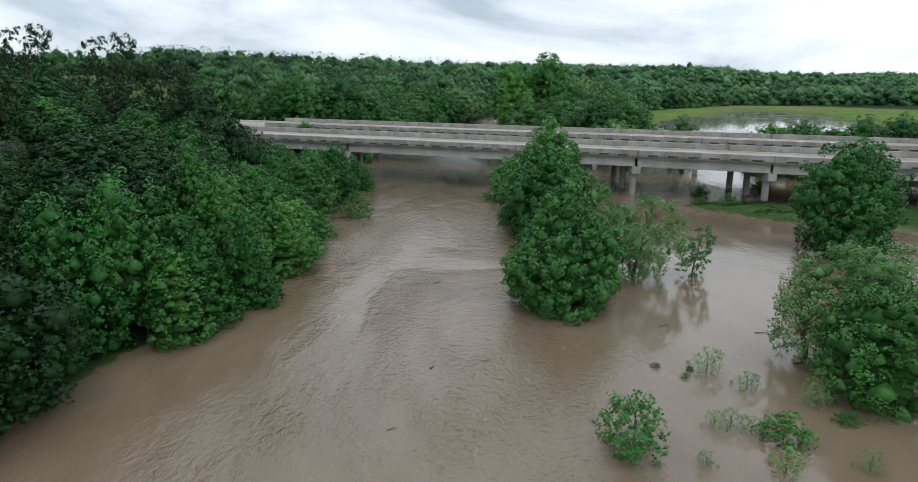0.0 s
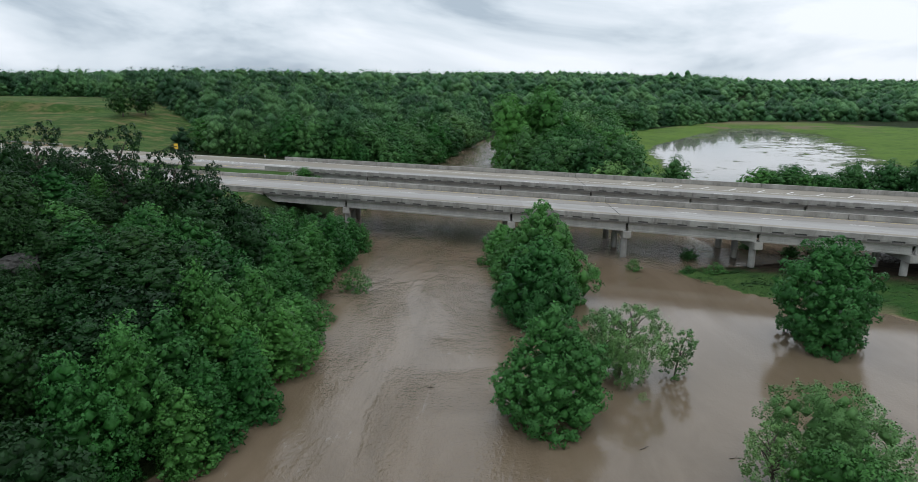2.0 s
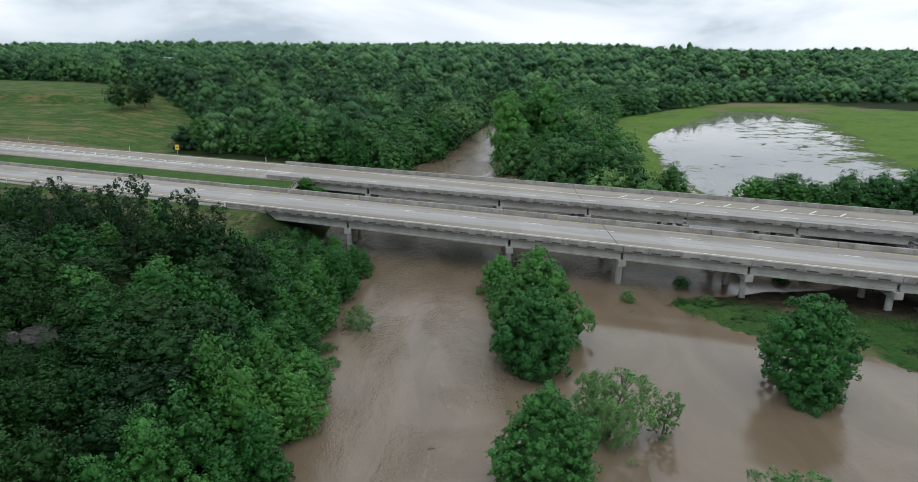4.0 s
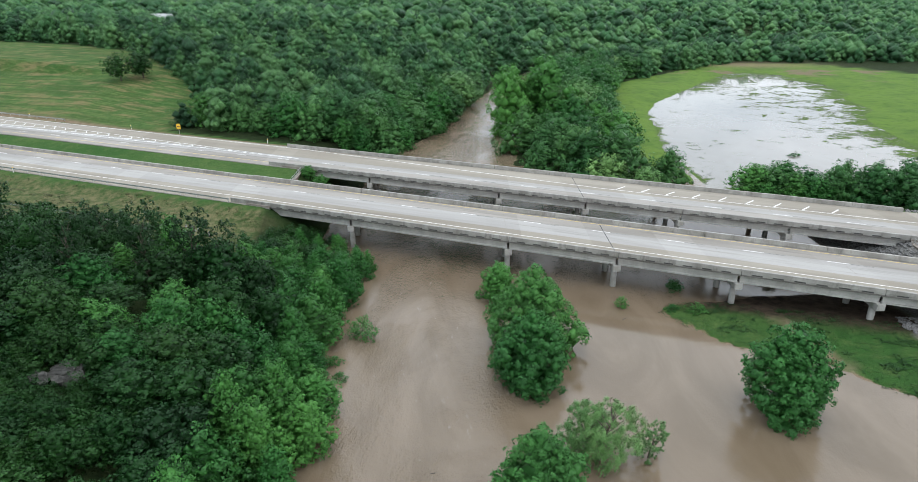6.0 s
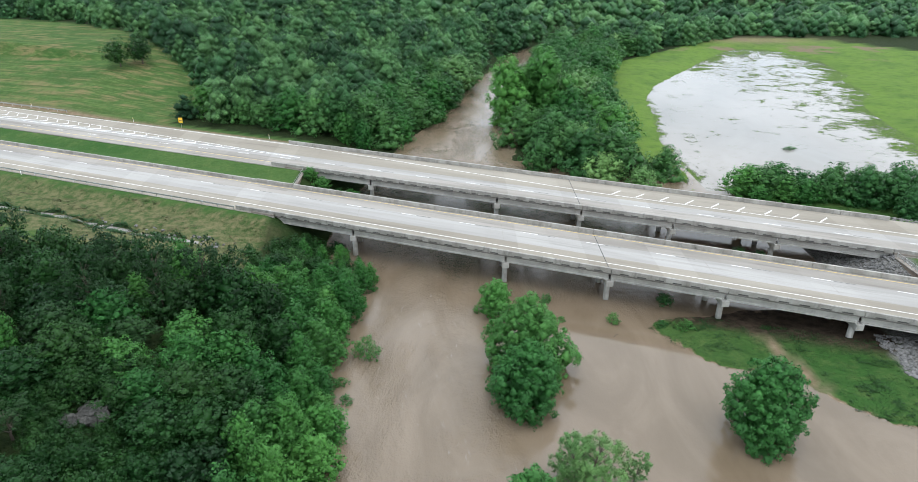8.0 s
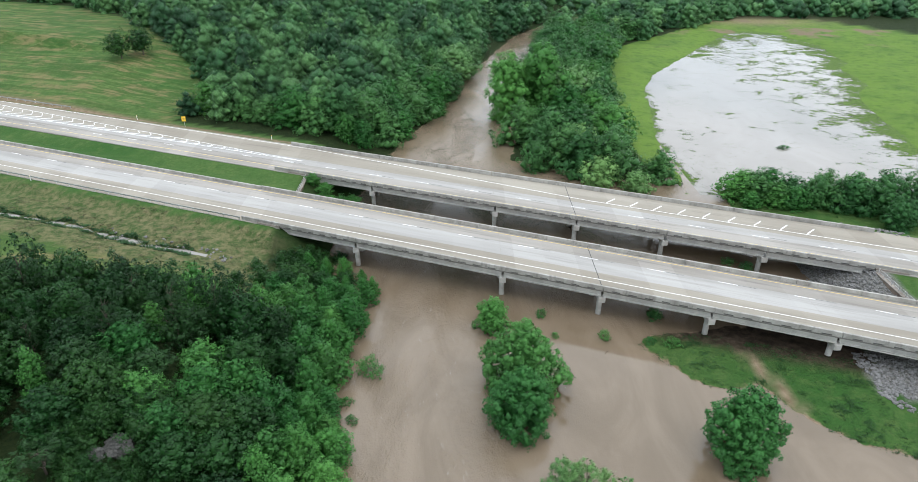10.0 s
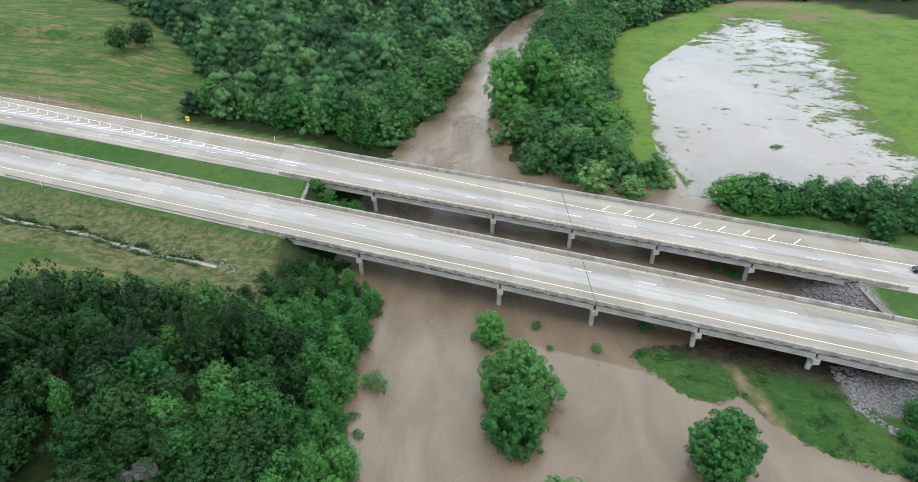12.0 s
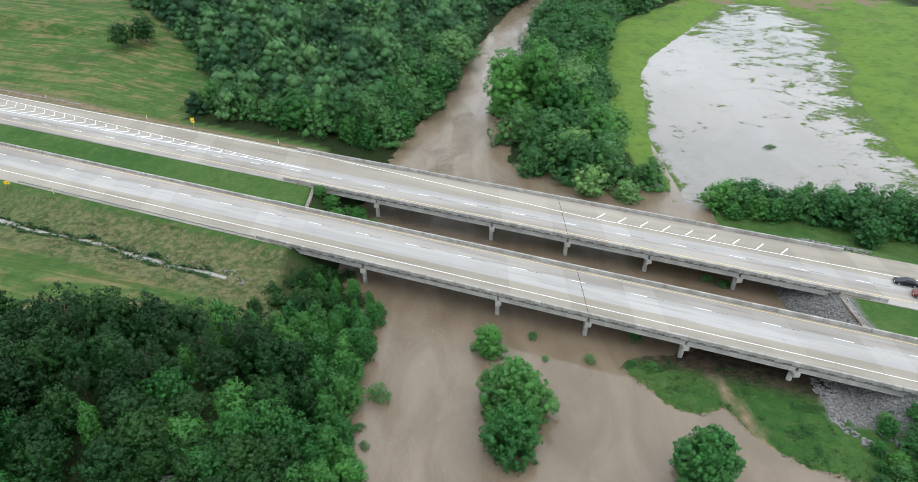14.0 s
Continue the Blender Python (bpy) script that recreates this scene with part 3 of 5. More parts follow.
# ---- bridges ----
def build_bridge(label, s0, s1, bands):
    b = thing("bridge", label, "bridge", "twin highway bridges")
    ends = (X_WEST, *PIERS, X_EAST)
    # deck strips between joints, one per paving band
    for x0, x1 in zip(ends, ends[1:]):
        deck = part("deck_slab", strip(x0 + 0.03, x1 - 0.03, s0 + 0.05, s1 - 0.05, -0.26, -0.012), SHADED_CONC, b)
        for a, c, mat in bands:
            part("deck_paving", strip(x0 + 0.009, x1 - 0.009, a, c, -0.0115, 0.0), mat, deck)
        n = 6
        for i in range(n):
            s = s0 + 0.75 + i * (s1 - s0 - 1.5) / (n - 1)
            girder = bmesh.new()
            for lo, hi, half in ((-1.55, -1.33, 0.30), (-1.33, -0.50, 0.11), (-0.50, -0.265, 0.27)):
                tmp = strip(x0 + 0.18, x1 - 0.18, s - half, s + half, lo, hi)
                m_tmp = bpy.data.meshes.new("t")
                tmp.to_mesh(m_tmp)
                tmp.free()
                girder.from_mesh(m_tmp)
                bpy.data.meshes.remove(m_tmp)
            # Inner girders get the darkened colour, outer faces stay pale.
            part("girder", girder, GIRDER_CONC if i in (0, n - 1) else SHADED_CONC, b)
        if x0 != X_WEST:
            wide = 0.07 if x0 == PIERS[2] else 0.012
            part("expansion_joint", strip(x0 - wide, x0 + wide, s0 + 0.5, s1 - 0.5, -0.05, 0.003), JOINT if wide > 0.02 else DARK_CONC, b)
    # open concrete rails: a beam over short blocks
    for side, lo in ((0, s0), (1, s1 - 0.42)):
        for x0, x1 in zip(ends, ends[1:]):
            rail = part("rail_beam", bevel(strip(x0 + 0.04, x1 - 0.04, lo, lo + 0.42, 0.19 if side == 0 else 0.004, 0.86), 0.03), RAIL_CONC, b)
            if side == 1:
                continue
            n = max(1, round((x1 - x0) / 2.7))
            for i in range(n + 1):
                xa = x0 + 0.05 + (x1 - x0 - 1.35) * i / n
                part("rail_block", strip(xa, xa + 1.25, lo + 0.02, lo + 0.40, -0.01, 0.192), RAIL_CONC, rail)
                # A solid dark bar in each opening stands in for its shadow.
                if i < n and side == 0:
                    part("slot_shade_fill", strip(xa + 1.26, xa + (x1 - x0 - 1.35) / n - 0.01, lo + 0.10, lo + 0.30, -0.009, 0.188), JOINT, rail)
    # piers: a cap on three round columns
    for x in PIERS:
        zt = road_z(x) - 1.56
        c = [(x - 0.6, road_y(x, s0 + 0.15)), (x + 0.6, road_y(x, s0 + 0.15)), (x + 0.6, road_y(x, s1 - 0.15)), (x - 0.6, road_y(x, s1 - 0.15))]
        cap = part("pier_cap", bevel(prism(bmesh.new(), c, zt - 1.05, zt), 0.06), PIER_CONC, b)
        for f in (0.12, 0.5, 0.88):
            y = road_y(x, s0 + f * (s1 - s0))
            foot = min(-1.0, float(ground_z(x, y)) - 0.5)
            bm = bmesh.new()
            bmesh.ops.create_cone(bm, cap_ends=True, segments=20, radius1=0.48, radius2=0.48, depth=zt - 1.0 - foot, matrix=Matrix.Translation((x, y, (zt - 1.0 + foot) / 2)))
            for f_ in bm.faces:
                f_.smooth = len(f_.verts) == 4
            part("column", bm, PIER_CONC, cap)
    # short rail runs past the bridge ends
    for side, lo in ((0, s0), (1, s1 - 0.42)):
        part("end_rail", bevel(strip(X_WEST - 8.5, X_WEST - 0.05, lo, lo + 0.42, -0.2, 0.86), 0.03), RAIL_CONC, b)
        part("end_rail", bevel(strip(X_EAST + 0.05, X_EAST + 8.0, lo, lo + 0.42, -0.2, 0.86), 0.03), RAIL_CONC, b)
    for x, sign in ((X_WEST, -1), (X_EAST, 1)):
        xs = sorted((x, x + sign * 0.9))
        zt = road_z(x) - 0.27
        c = [(xs[0], road_y(xs[0], s0 - 0.2)), (xs[1], road_y(xs[1], s0 - 0.2)), (xs[1], road_y(xs[1], s1 + 0.2)), (xs[0], road_y(xs[0], s1 + 0.2))]
        part("abutment", prism(bmesh.new(), c, zt - 4.2, zt), DARK_CONC, b)
        for s in (s0 - 0.25, s1 - 0.15):
            part("wing_wall", strip(min(x, x + sign * 5), max(x, x + sign * 5), s, s + 0.4, -2.6, 0.25), DARK_CONC, b)
    return b


def retaining_wall(x, sign, label):
    w = thing("retaining_wall", label, "retaining wall")
    xs = sorted((x, x + sign * 0.5))
    c = [(xs[0], road_y(xs[0], 16.2)), (xs[1], road_y(xs[1], 16.2)), (xs[1], road_y(xs[1], 27.0)), (xs[0], road_y(xs[0], 27.0))]
    zt = road_z(x) - 0.55
    part("wall", prism(bmesh.new(), c, zt - 4.0, zt), RUST_CONC, w)
    c = [(p[0] + (0.12 if k in (1, 2) else -0.12), p[1]) for k, p in enumerate(c)]
    part("coping", bevel(prism(bmesh.new(), c, zt + 0.002, zt + 0.18), 0.03), DARK_CONC, w)
    for i in range(6):
        y0 = 16.6 + 2.0 * i
        px = x + sign * 0.25
        c = [(px - 0.05, road_y(px, y0) - 0.05), (px + 0.05, road_y(px, y0) - 0.05), (px + 0.05, road_y(px, y0) + 0.05), (px - 0.05, road_y(px, y0) + 0.05)]
        part("fence_post", prism(bmesh.new(), c, zt + 0.17, zt + 1.15), STEEL, w)
    for up in (0.55, 1.05):
        px = x + sign * 0.25
        c = [(px - 0.02, road_y(px, 16.6)), (px + 0.02, road_y(px, 16.6)), (px + 0.02, road_y(px, 26.6)), (px - 0.02, road_y(px, 26.6))]
        part("fence_wire", prism(bmesh.new(), c, zt + up, zt + up + 0.04), STEEL, w)


RUST_CONC = concrete("rust_stained_concrete", (0.17, 0.125, 0.095), (0.26, 0.20, 0.155), 0.6)
retaining_wall(X_WEST, -1, "rust-stained concrete retaining wall between the bridges")
retaining_wall(X_EAST, 1, "brown concrete retaining wall with a wire fence between the bridges")
NEAR_BANDS = [(0.45, 6.1, DECK_TAN), (6.1, 11.3, DECK_PALE), (11.3, 15.45, DECK_WORN)]
FAR_BANDS = [(27.75, 33.2, DECK_WORN), (33.2, 36.6, DECK_PALE), (36.6, 44.75, DECK_TAN)]
near_bridge = build_bridge("weathered concrete girder highway bridge over the flooded river", *NEAR_S, NEAR_BANDS)
far_bridge = build_bridge("wider concrete girder highway bridge with hatched shoulder", *FAR_S, FAR_BANDS)

# ---- roads on the embankments ----
for tag, bands, (s0, s1) in (("near", NEAR_BANDS, NEAR_S), ("far", FAR_BANDS, FAR_S)):
    for nm, x0, x1 in (("west", -520.0, X_WEST), ("east", X_EAST, 420.0)):
        road = thing("road", "concrete paved highway carriageway on a grassy embankment", "road", kind="structure")
        part("road_base", strip(x0, x1, s0 - 0.3, s1 + 0.3, -0.6, -0.03), DECK_WORN, road)
        for a, c, mat in bands:
            part("lane_paving", strip(x0, x1, a - (0.6 if a < s0 + 1 else 0), c + (0.6 if c > s1 - 1 else 0), -0.03, 0.0), mat, road)

marks = thing("road_marking", "worn white and yellow painted lane lines", "road marking", kind="structure")


def mark(x0, x1, s0, s1, mat, s2=None, s3=None):
    part("painted_line", strip(x0, x1, s0, s1, 0.004, 0.008, s2, s3), mat, marks)


for s, mat in ((3.62, PAINT_W), (14.7, PAINT_Y), (29.5, PAINT_Y)):
    mark(-300, 200, s, s + 0.17, mat)
mark(-38, 30, 44.2, 44.4, PAINT_W, 38.4, 38.6)
mark(30, 200, 38.4, 38.6, PAINT_W)
for s, x_start in ((11.0, 12.4), (33.7, 14.0)):
    for k in range(-26, 14):
        x = x_start + k * 11.41
        shift = 0.0 if s < 20 else -2.2 * min(1.0, max(0.0, (-38 - x) / 60))
        mark(x, x + 3.0, s + shift, s + 0.16 + shift, PAINT_W)
        mark(x + 3.05, x + 6.0, s + shift - 0.02, s + 0.18 + shift, TAR)

# hatched gore where the entry lane joins, and slanted bars on the far bridge's shoulder
mark(-300, -38, 34.5, 34.7, PAINT_W, 35.2, 35.4)
mark(-147, -38, 42.2, 42.4, PAINT_W, 35.3, 35.5)
mark(-300, -147, 42.2, 42.4, PAINT_W)
mark(-300, -38, 46.2, 46.4, PAINT_W, 44.2, 44.4)
for k in range(28):
    x = -146 + 3.9 * k
    up = 35.3 + (42.2 - 35.3) * (-38 - x) / 109.0
    lo = 34.75 + 0.5 * (x + 146) / 109.0
    if up - lo > 0.7:
        mid = lo + 0.55 * (up - lo)
        ln = min(4.2, (up - lo) * 0.8)
        mark(x - ln, x, lo, lo + 0.4, PAINT_W, mid - 0.2, mid + 0.2)
        mark(x - 0.35 * ln, x, up - 0.45, up - 0.05, PAINT_W, mid - 0.2, mid + 0.2)
for k in range(9):
    x = 33.6 + 4.7 * k
    mark(x, x + 2.3, 38.75, 39.15, PAINT_W, 41.6, 42.0)

# ---- trees ----
ICO = (1 + 5 ** 0.5) / 2
ICO_V = np.array([(-1, ICO, 0), (1, ICO, 0), (-1, -ICO, 0), (1, -ICO, 0), (0, -1, ICO), (0, 1, ICO), (0, -1, -ICO), (0, 1, -ICO), (ICO, 0, -1), (ICO, 0, 1), (-ICO, 0, -1), (-ICO, 0, 1)]) / 1.902
OCT_V = np.array([(1, 0, 0), (-1, 0, 0), (0, 1, 0), (0, -1, 0), (0, 0, 1), (0, 0, -1)], float)
OCT_F = np.array([(0, 2, 4), (2, 1, 4), (1, 3, 4), (3, 0, 4), (2, 0, 5), (1, 2, 5), (3, 1, 5), (0, 3, 5)])
ICO_F = np.array([(0, 11, 5), (0, 5, 1), (0, 1, 7), (0, 7, 10), (0, 10, 11), (1, 5, 9), (5, 11, 4), (11, 10, 2), (10, 7, 6), (7, 1, 8), (3, 9, 4), (3, 4, 2), (3, 2, 6), (3, 6, 8), (3, 8, 9), (4, 9, 5), (2, 4, 11), (6, 2, 10), (8, 6, 7), (9, 8, 1)])


def unit(a):
    return a / np.maximum(np.linalg.norm(a, axis=-1, keepdims=True), 1e-9)


PROFILES = {
    "cone": lambda f: np.minimum(1, 0.55 + 0.45 * f / 0.2) * (1 - f) ** 0.72 * 1.08 + 0.05,
    "dome": lambda f: np.minimum(1, (f / 0.10) ** 0.5) * (1 - f ** 2.2) ** 0.75 + 0.04,
    "egg": lambda f: np.where(f < 0.38, 0.66 + 0.34 * f / 0.38, np.maximum(0.0, 1 - (np.maximum(f - 0.38, 0) / 0.62) ** 1.55) ** 0.72) + 0.03,
    "spire": lambda f: np.where(f < 0.24, 0.70 + 0.3 * f / 0.24, np.maximum(0.0, 1 - (np.maximum(f - 0.24, 0) / 0.76) ** 1.75) ** 0.80) + 0.02,
    "plume": lambda f: np.where(f < 0.3, 0.72 + 0.28 * f / 0.3, np.maximum(0.0, 1 - (np.maximum(f - 0.3, 0) / 0.7) ** 1.12) ** 0.96) + 0.03,
    "oval": lambda f: np.sqrt(np.maximum(0, 1 - (2 * np.maximum(f, 0.02) - 0.84) ** 2 / 1.36)) * 0.98,
    "round": lambda f: np.sqrt(np.maximum(0.02, 1 - (2 * f - 0.95) ** 2)),
    "umbrella": lambda f: np.sqrt(np.maximum(0.02, 1 - (1.5 * f - 0.95) ** 2)) * (0.45 + 0.55 * f),
}


def spread(rng, pts, n):
    """Picks n of the points so that they lie evenly apart."""
    first = int(rng.integers(len(pts)))
    chosen, best = [first], np.sum((pts - pts[first]) ** 2, -1)
    while len(chosen) < min(n, len(pts)):
        k = int(np.argmax(best))
        chosen.append(k)
        best = np.minimum(best, np.sum((pts - pts[k]) ** 2, -1))
    return np.array(chosen)


def crown_arrays(rng, h, r, profile, lobes, leaves, size, foot=0.06, core=0.6, lobe=1.0, sag=0.0, shell=0.7, plume=1.45, subs=8, uneven=1.0, spine=7):
    """Leaves on small tufts that stand on the outer faces of branch plumes; returns verts, faces of the plume cores, faces of the leaves, normals."""
    pf = PROFILES[profile]
    f = rng.uniform(0.03, 0.97, lobes * 14)
    f = f[rng.uniform(0, 1.05, len(f)) < pf(f) + 0.08]
    ang = rng.uniform(0, 2 * math.pi, len(f))
    ph = rng.uniform(0, 6.28, 3)
    lump = 1 + uneven * (0.15 * np.sin(2 * ang + ph[0] + 4 * f) + 0.10 * np.sin(3 * ang + ph[1] - 7 * f) + 0.06 * np.sin(7 * ang + 13 * f + ph[2]))
    rad = r * pf(f) * lump
    pts = np.stack([rad * np.cos(ang), rad * np.sin(ang), (foot + f * (1 - foot)) * h], -1)
    pick = spread(rng, pts, lobes)
    c, f, n = pts[pick], f[pick], len(pick)
    gap = np.sort(np.linalg.norm(c[:, None] - c[None], axis=-1) + 99 * np.eye(n), 1)[:, :3].mean(1)
    lr = lobe * 0.60 * gap * rng.uniform(0.62, 1.38, n)
    out = unit(c * (1, 1, 0) + 1e-6)
    axis_dir = unit(out * 0.75 + (0, 0, 1) * (0.35 + 0.8 * f)[:, None] + 0.2 * rng.normal(size=(n, 3)))
    c = c - out * np.minimum(lr * 0.7, 0.7 * np.hypot(c[:, 0], c[:, 1]))[:, None] * rng.uniform(0.3, 1.5, n)[:, None] - (0, 0, 1) * (0.35 * lr)[:, None]
    tuft = unit(rng.normal(size=(n, subs, 3)) + 0.75 * axis_dir[:, None] + (0, 0, 0.35))
    k = rng.choice(n, leaves, p=lr ** 2 / np.sum(lr ** 2))
    which = rng.integers(0, subs, leaves)
    sd, grow = tuft[k, which], rng.uniform(0.7, 1.25, (n, subs))[k, which]
    along = np.sum(sd * axis_dir[k], -1, keepdims=True) * axis_dir[k]
    base = c[k] + (sd + (plume - 1) * along) * (0.80 * lr[k] * grow)[:, None]
    e = unit(rng.normal(size=(leaves, 3)) + 0.8 * sd + (0, 0, 0.2))
    pos = base + e * (0.38 * lr[k] * rng.uniform(shell, 1.12, leaves) ** 0.8 * np.where(rng.uniform(0, 1, leaves) < 0.08, 1.6, 1.0))[:, None]
    pos[:, 2] -= sag * np.maximum(0, np.hypot(pos[:, 0], pos[:, 1]) / r - 0.4) * h * rng.uniform(0, 1, leaves)
    nrm = unit(e + 0.6 * rng.normal(size=(leaves, 3)) + (0, 0, 0.3))
    t = unit(np.cross(nrm, rng.normal(size=(leaves, 3))))
    b = np.cross(nrm, t)
    a = (size * rng.uniform(0.6, 1.35, leaves))[:, None]
    v = np.stack([pos + t * a * 1.05, pos - t * a * 0.5 + b * a * 0.72, pos - t * a * 0.5 - b * a * 0.72], 1).reshape(-1, 3)
    q = np.arange(leaves * 3).reshape(-1, 3)
    shade = np.repeat(unit(0.6 * e + 0.55 * sd + 0.1 * out[k] + 0.42 * nrm), 3, 0)
    turned = np.einsum("ij,ij->i", np.cross(v[1::3] - v[0::3], v[2::3] - v[0::3]), shade[::3]) < 0
    q[turned] = q[turned][:, ::-1]
    cv = (OCT_V[None] * rng.uniform(0.85, 1.15, (n, 6, 1)) * (lr * core)[:, None, None] + c[:, None]).reshape(-1, 3)
    cf = (OCT_F[None] + (np.arange(n) * 6)[:, None, None]).reshape(-1, 3) + len(v)
    shade = np.concatenate([shade, unit((cv.reshape(n, 6, 3) - c[:, None]).reshape(-1, 3))])
    if core > 0.35:
        g = 0.84 * (np.arange(spine) + 0.5) / spine
        mv = OCT_V[None] * np.stack([0.62 * r * pf(g), 0.62 * r * pf(g), np.full(spine, 0.6 * h / spine)], -1)[:, None] + np.stack([0 * g, 0 * g, (foot + g * (1 - foot)) * h], -1)[:, None]
        cf = np.concatenate([cf, (OCT_F[None] + (np.arange(spine) * 6)[:, None, None]).reshape(-1, 3) + len(v) + len(cv)])
        cv = np.concatenate([cv, mv.reshape(-1, 3)])
        shade = np.concatenate([shade, np.tile(OCT_V, (spine, 1))])
    v = np.concatenate([v, cv])
    v[:, 2] *= np.where(v[:, 2] > 0, h / np.quantile(v[:, 2], 0.9995), 1.0)
    return v, cf, q, shade


def tube_arrays(paths, sides=6):
    """Tapered round limbs: each path is a list of (point, radius)."""
    vs, fs, base = [], [], 0
    for path in paths:
        pts = np.array([p for p, _ in path], float)
        for i, (p, rr) in enumerate(path):
            ax = unit((pts[min(i + 1, len(pts) - 1)] - pts[max(i - 1, 0)])[None])[0]
            u = unit(np.cross(ax, (0.31, 0.95, 0.05))[None])[0]
            w = np.cross(ax, u)
            for j in range(sides):
                th = 2 * math.pi * j / sides
                vs.append(np.array(p) + rr * (u * math.cos(th) + w * math.sin(th)))
        for i in range(len(path) - 1):
            for j in range(sides):
                o, k = base + i * sides, (j + 1) % sides
                fs.append((o + j, o + k, o + sides + k, o + sides + j))
        base = len(vs)
    return np.array(vs), np.array(fs)


def trunk_paths(rng, h, r, lean=(0, 0), limbs=7, girth=None, top=0.82, low=0.22, reach=1.0):
    g = girth or 0.022 * h + 0.05
    mid = [(np.array((lean[0] * f + rng.normal(0, 0.012 * h) * (f > 0), lean[1] * f + rng.normal(0, 0.012 * h) * (f > 0), -1.6 * (f == 0) + h * top * f)), g * (1.15 - f)) for f in (0, 0.2, 0.4, 0.6, 0.8, 1.0)]
    out = [mid]
    for i in range(limbs):
        f = rng.uniform(low, 0.85)
        j = min(int(f * 5), 4)
        p = mid[j][0] + (mid[j + 1][0] - mid[j][0]) * (f * 5 - j)
        th = i * 2.4 + rng.uniform(-0.4, 0.4)
        ln = reach * r * rng.uniform(0.5, 0.85) * (1.1 - 0.6 * f)
        d = np.array((math.cos(th), math.sin(th), rng.uniform(0.35, 0.8)))
        out.append([(p, g * (0.55 - 0.35 * f)), (p + d * ln * 0.5 + (0, 0, 0.06 * h), g * 0.28), (p + d * ln + (0, 0, 0.10 * h), g * 0.09)])
    return out


def build_tree(seed, name, label, category, group, h, r, profile, lobes, leaves, size, mat, lean=(0, 0), limbs=7, **kw):
    rng = np.random.default_rng(seed)
    girth = kw.pop("girth", None)
    top = kw.pop("top", 0.82)
    t = thing(name, label, category, group)
    open_crown = kw.get("core", 0.7) < 0.35
    v, f = tube_arrays(trunk_paths(rng, h, r, lean, limbs, girth, top if open_crown else 0.7, reach=1.0 if open_crown else 0.5), 6 if open_crown else 5)
    part_mesh("trunk", mesh_arrays("trunk", v, [f], BARK, smooth=True), t)
    v, cf, q, shade = crown_arrays(rng, h, r, profile, lobes, leaves, size, **kw)
    v = v + np.stack([lean[0] * v[:, 2] / h, lean[1] * v[:, 2] / h, 0 * v[:, 2]], -1)
    part_mesh("crown", mesh_arrays("crown", v, [cf, q], mat, normals=shade), t)
    return t


def base_z(x, y):
    return max(float(ground_z(x, y)), -1.2)


def put(ob, x, y, z=None, turn=0.0, size=(1, 1, 1)):
    m = pose(x, y, base_z(x, y) if z is None else z, 0, 0, turn) @ Matrix.Diagonal((*size, 1))
    ob.matrix_basis = m
    return ob


def put_copy(ob, x, y, turn, size, z=None, label=""):
    m = pose(x, y, base_z(x, y) if z is None else z, 0, 0, turn) @ Matrix.Diagonal((*size, 1))
    made = copy_thing(ob, Matrix())
    made.matrix_basis = m
    return tagged(made, label)


# trees standing in the flood: each its own shape
FLOOD = "trees in the flood"
put(build_tree(11, "tree", "large dense sycamore tree standing in flood water", "tree", FLOOD, 12.4, 5.2, "plume", 120, 27000, 0.145, LEAF_SYCAMORE, foot=0.0, core=0.7), 10.6, 76.3, 0)
put(build_tree(21, "tree", "bushy sycamore crowding a larger tree in flood water", "tree", FLOOD, 9.8, 4.6, "plume", 85, 17000, 0.145, LEAF_SYCAMORE, foot=0.0, core=0.7), 9.6, 68.6, 0)
put(build_tree(12, "tree", "cone-shaped leafy sycamore standing in flood water", "tree", FLOOD, 9.5, 4.1, "plume", 120, 25000, 0.12, LEAF_SYCAMORE, foot=0.0, core=0.7), 8.0, 47.2, 0)
put(build_tree(13, "tree", "dense oval green tree standing in flood water", "tree", FLOOD, 11.2, 4.4, "egg", 110, 25000, 0.138, LEAF_SYCAMORE, foot=0.0, core=0.7), 38.2, 62.2, 0)
put(build_tree(14, "tree", "small bright sycamore at the water's edge beside the bridge", "tree", FLOOD, 6.2, 2.7, "egg", 45, 7000, 0.14, LEAF_YOUNG, foot=0.0), 6.9, 90.8, 0)
put(build_tree(15, "willow_tree", "rounded pale green willow in the flooded shallows", "tree", FLOOD, 7.4, 3.7, "round", 60, 22000, 0.085, LEAF_WILLOW, foot=0.1, core=0.5, sag=0.06), 25.2, 37.6, 0)
put(build_tree(16, "tree", "dark green leafy tree in the flooded shallows", "tree", FLOOD, 6.2, 3.0, "oval", 60, 13000, 0.11, LEAF_OAK, foot=0.0, core=0.6), 23.0, 31.8, 0)
put(build_tree(17, "willow_tree", "sparse leaning willow with a dark thin trunk", "tree", FLOOD, 5.2, 1.9, "oval", 34, 6500, 0.08, LEAF_WILLOW, lean=(-0.8, 0.2), limbs=12, foot=0.2, core=0.0, sag=0.14, shell=0.2), 21.2, 36.6, 0)
put(build_tree(18, "willow_tree", "feathery pale willow leaning over flood water", "tree", FLOOD, 7.0, 2.9, "oval", 40, 19000, 0.085, LEAF_WILLOW, lean=(1.6, 0.3), limbs=14, foot=0.1, core=0.0, sag=0.18, girth=0.16, shell=0.1), 14.9, 54.0, 0)
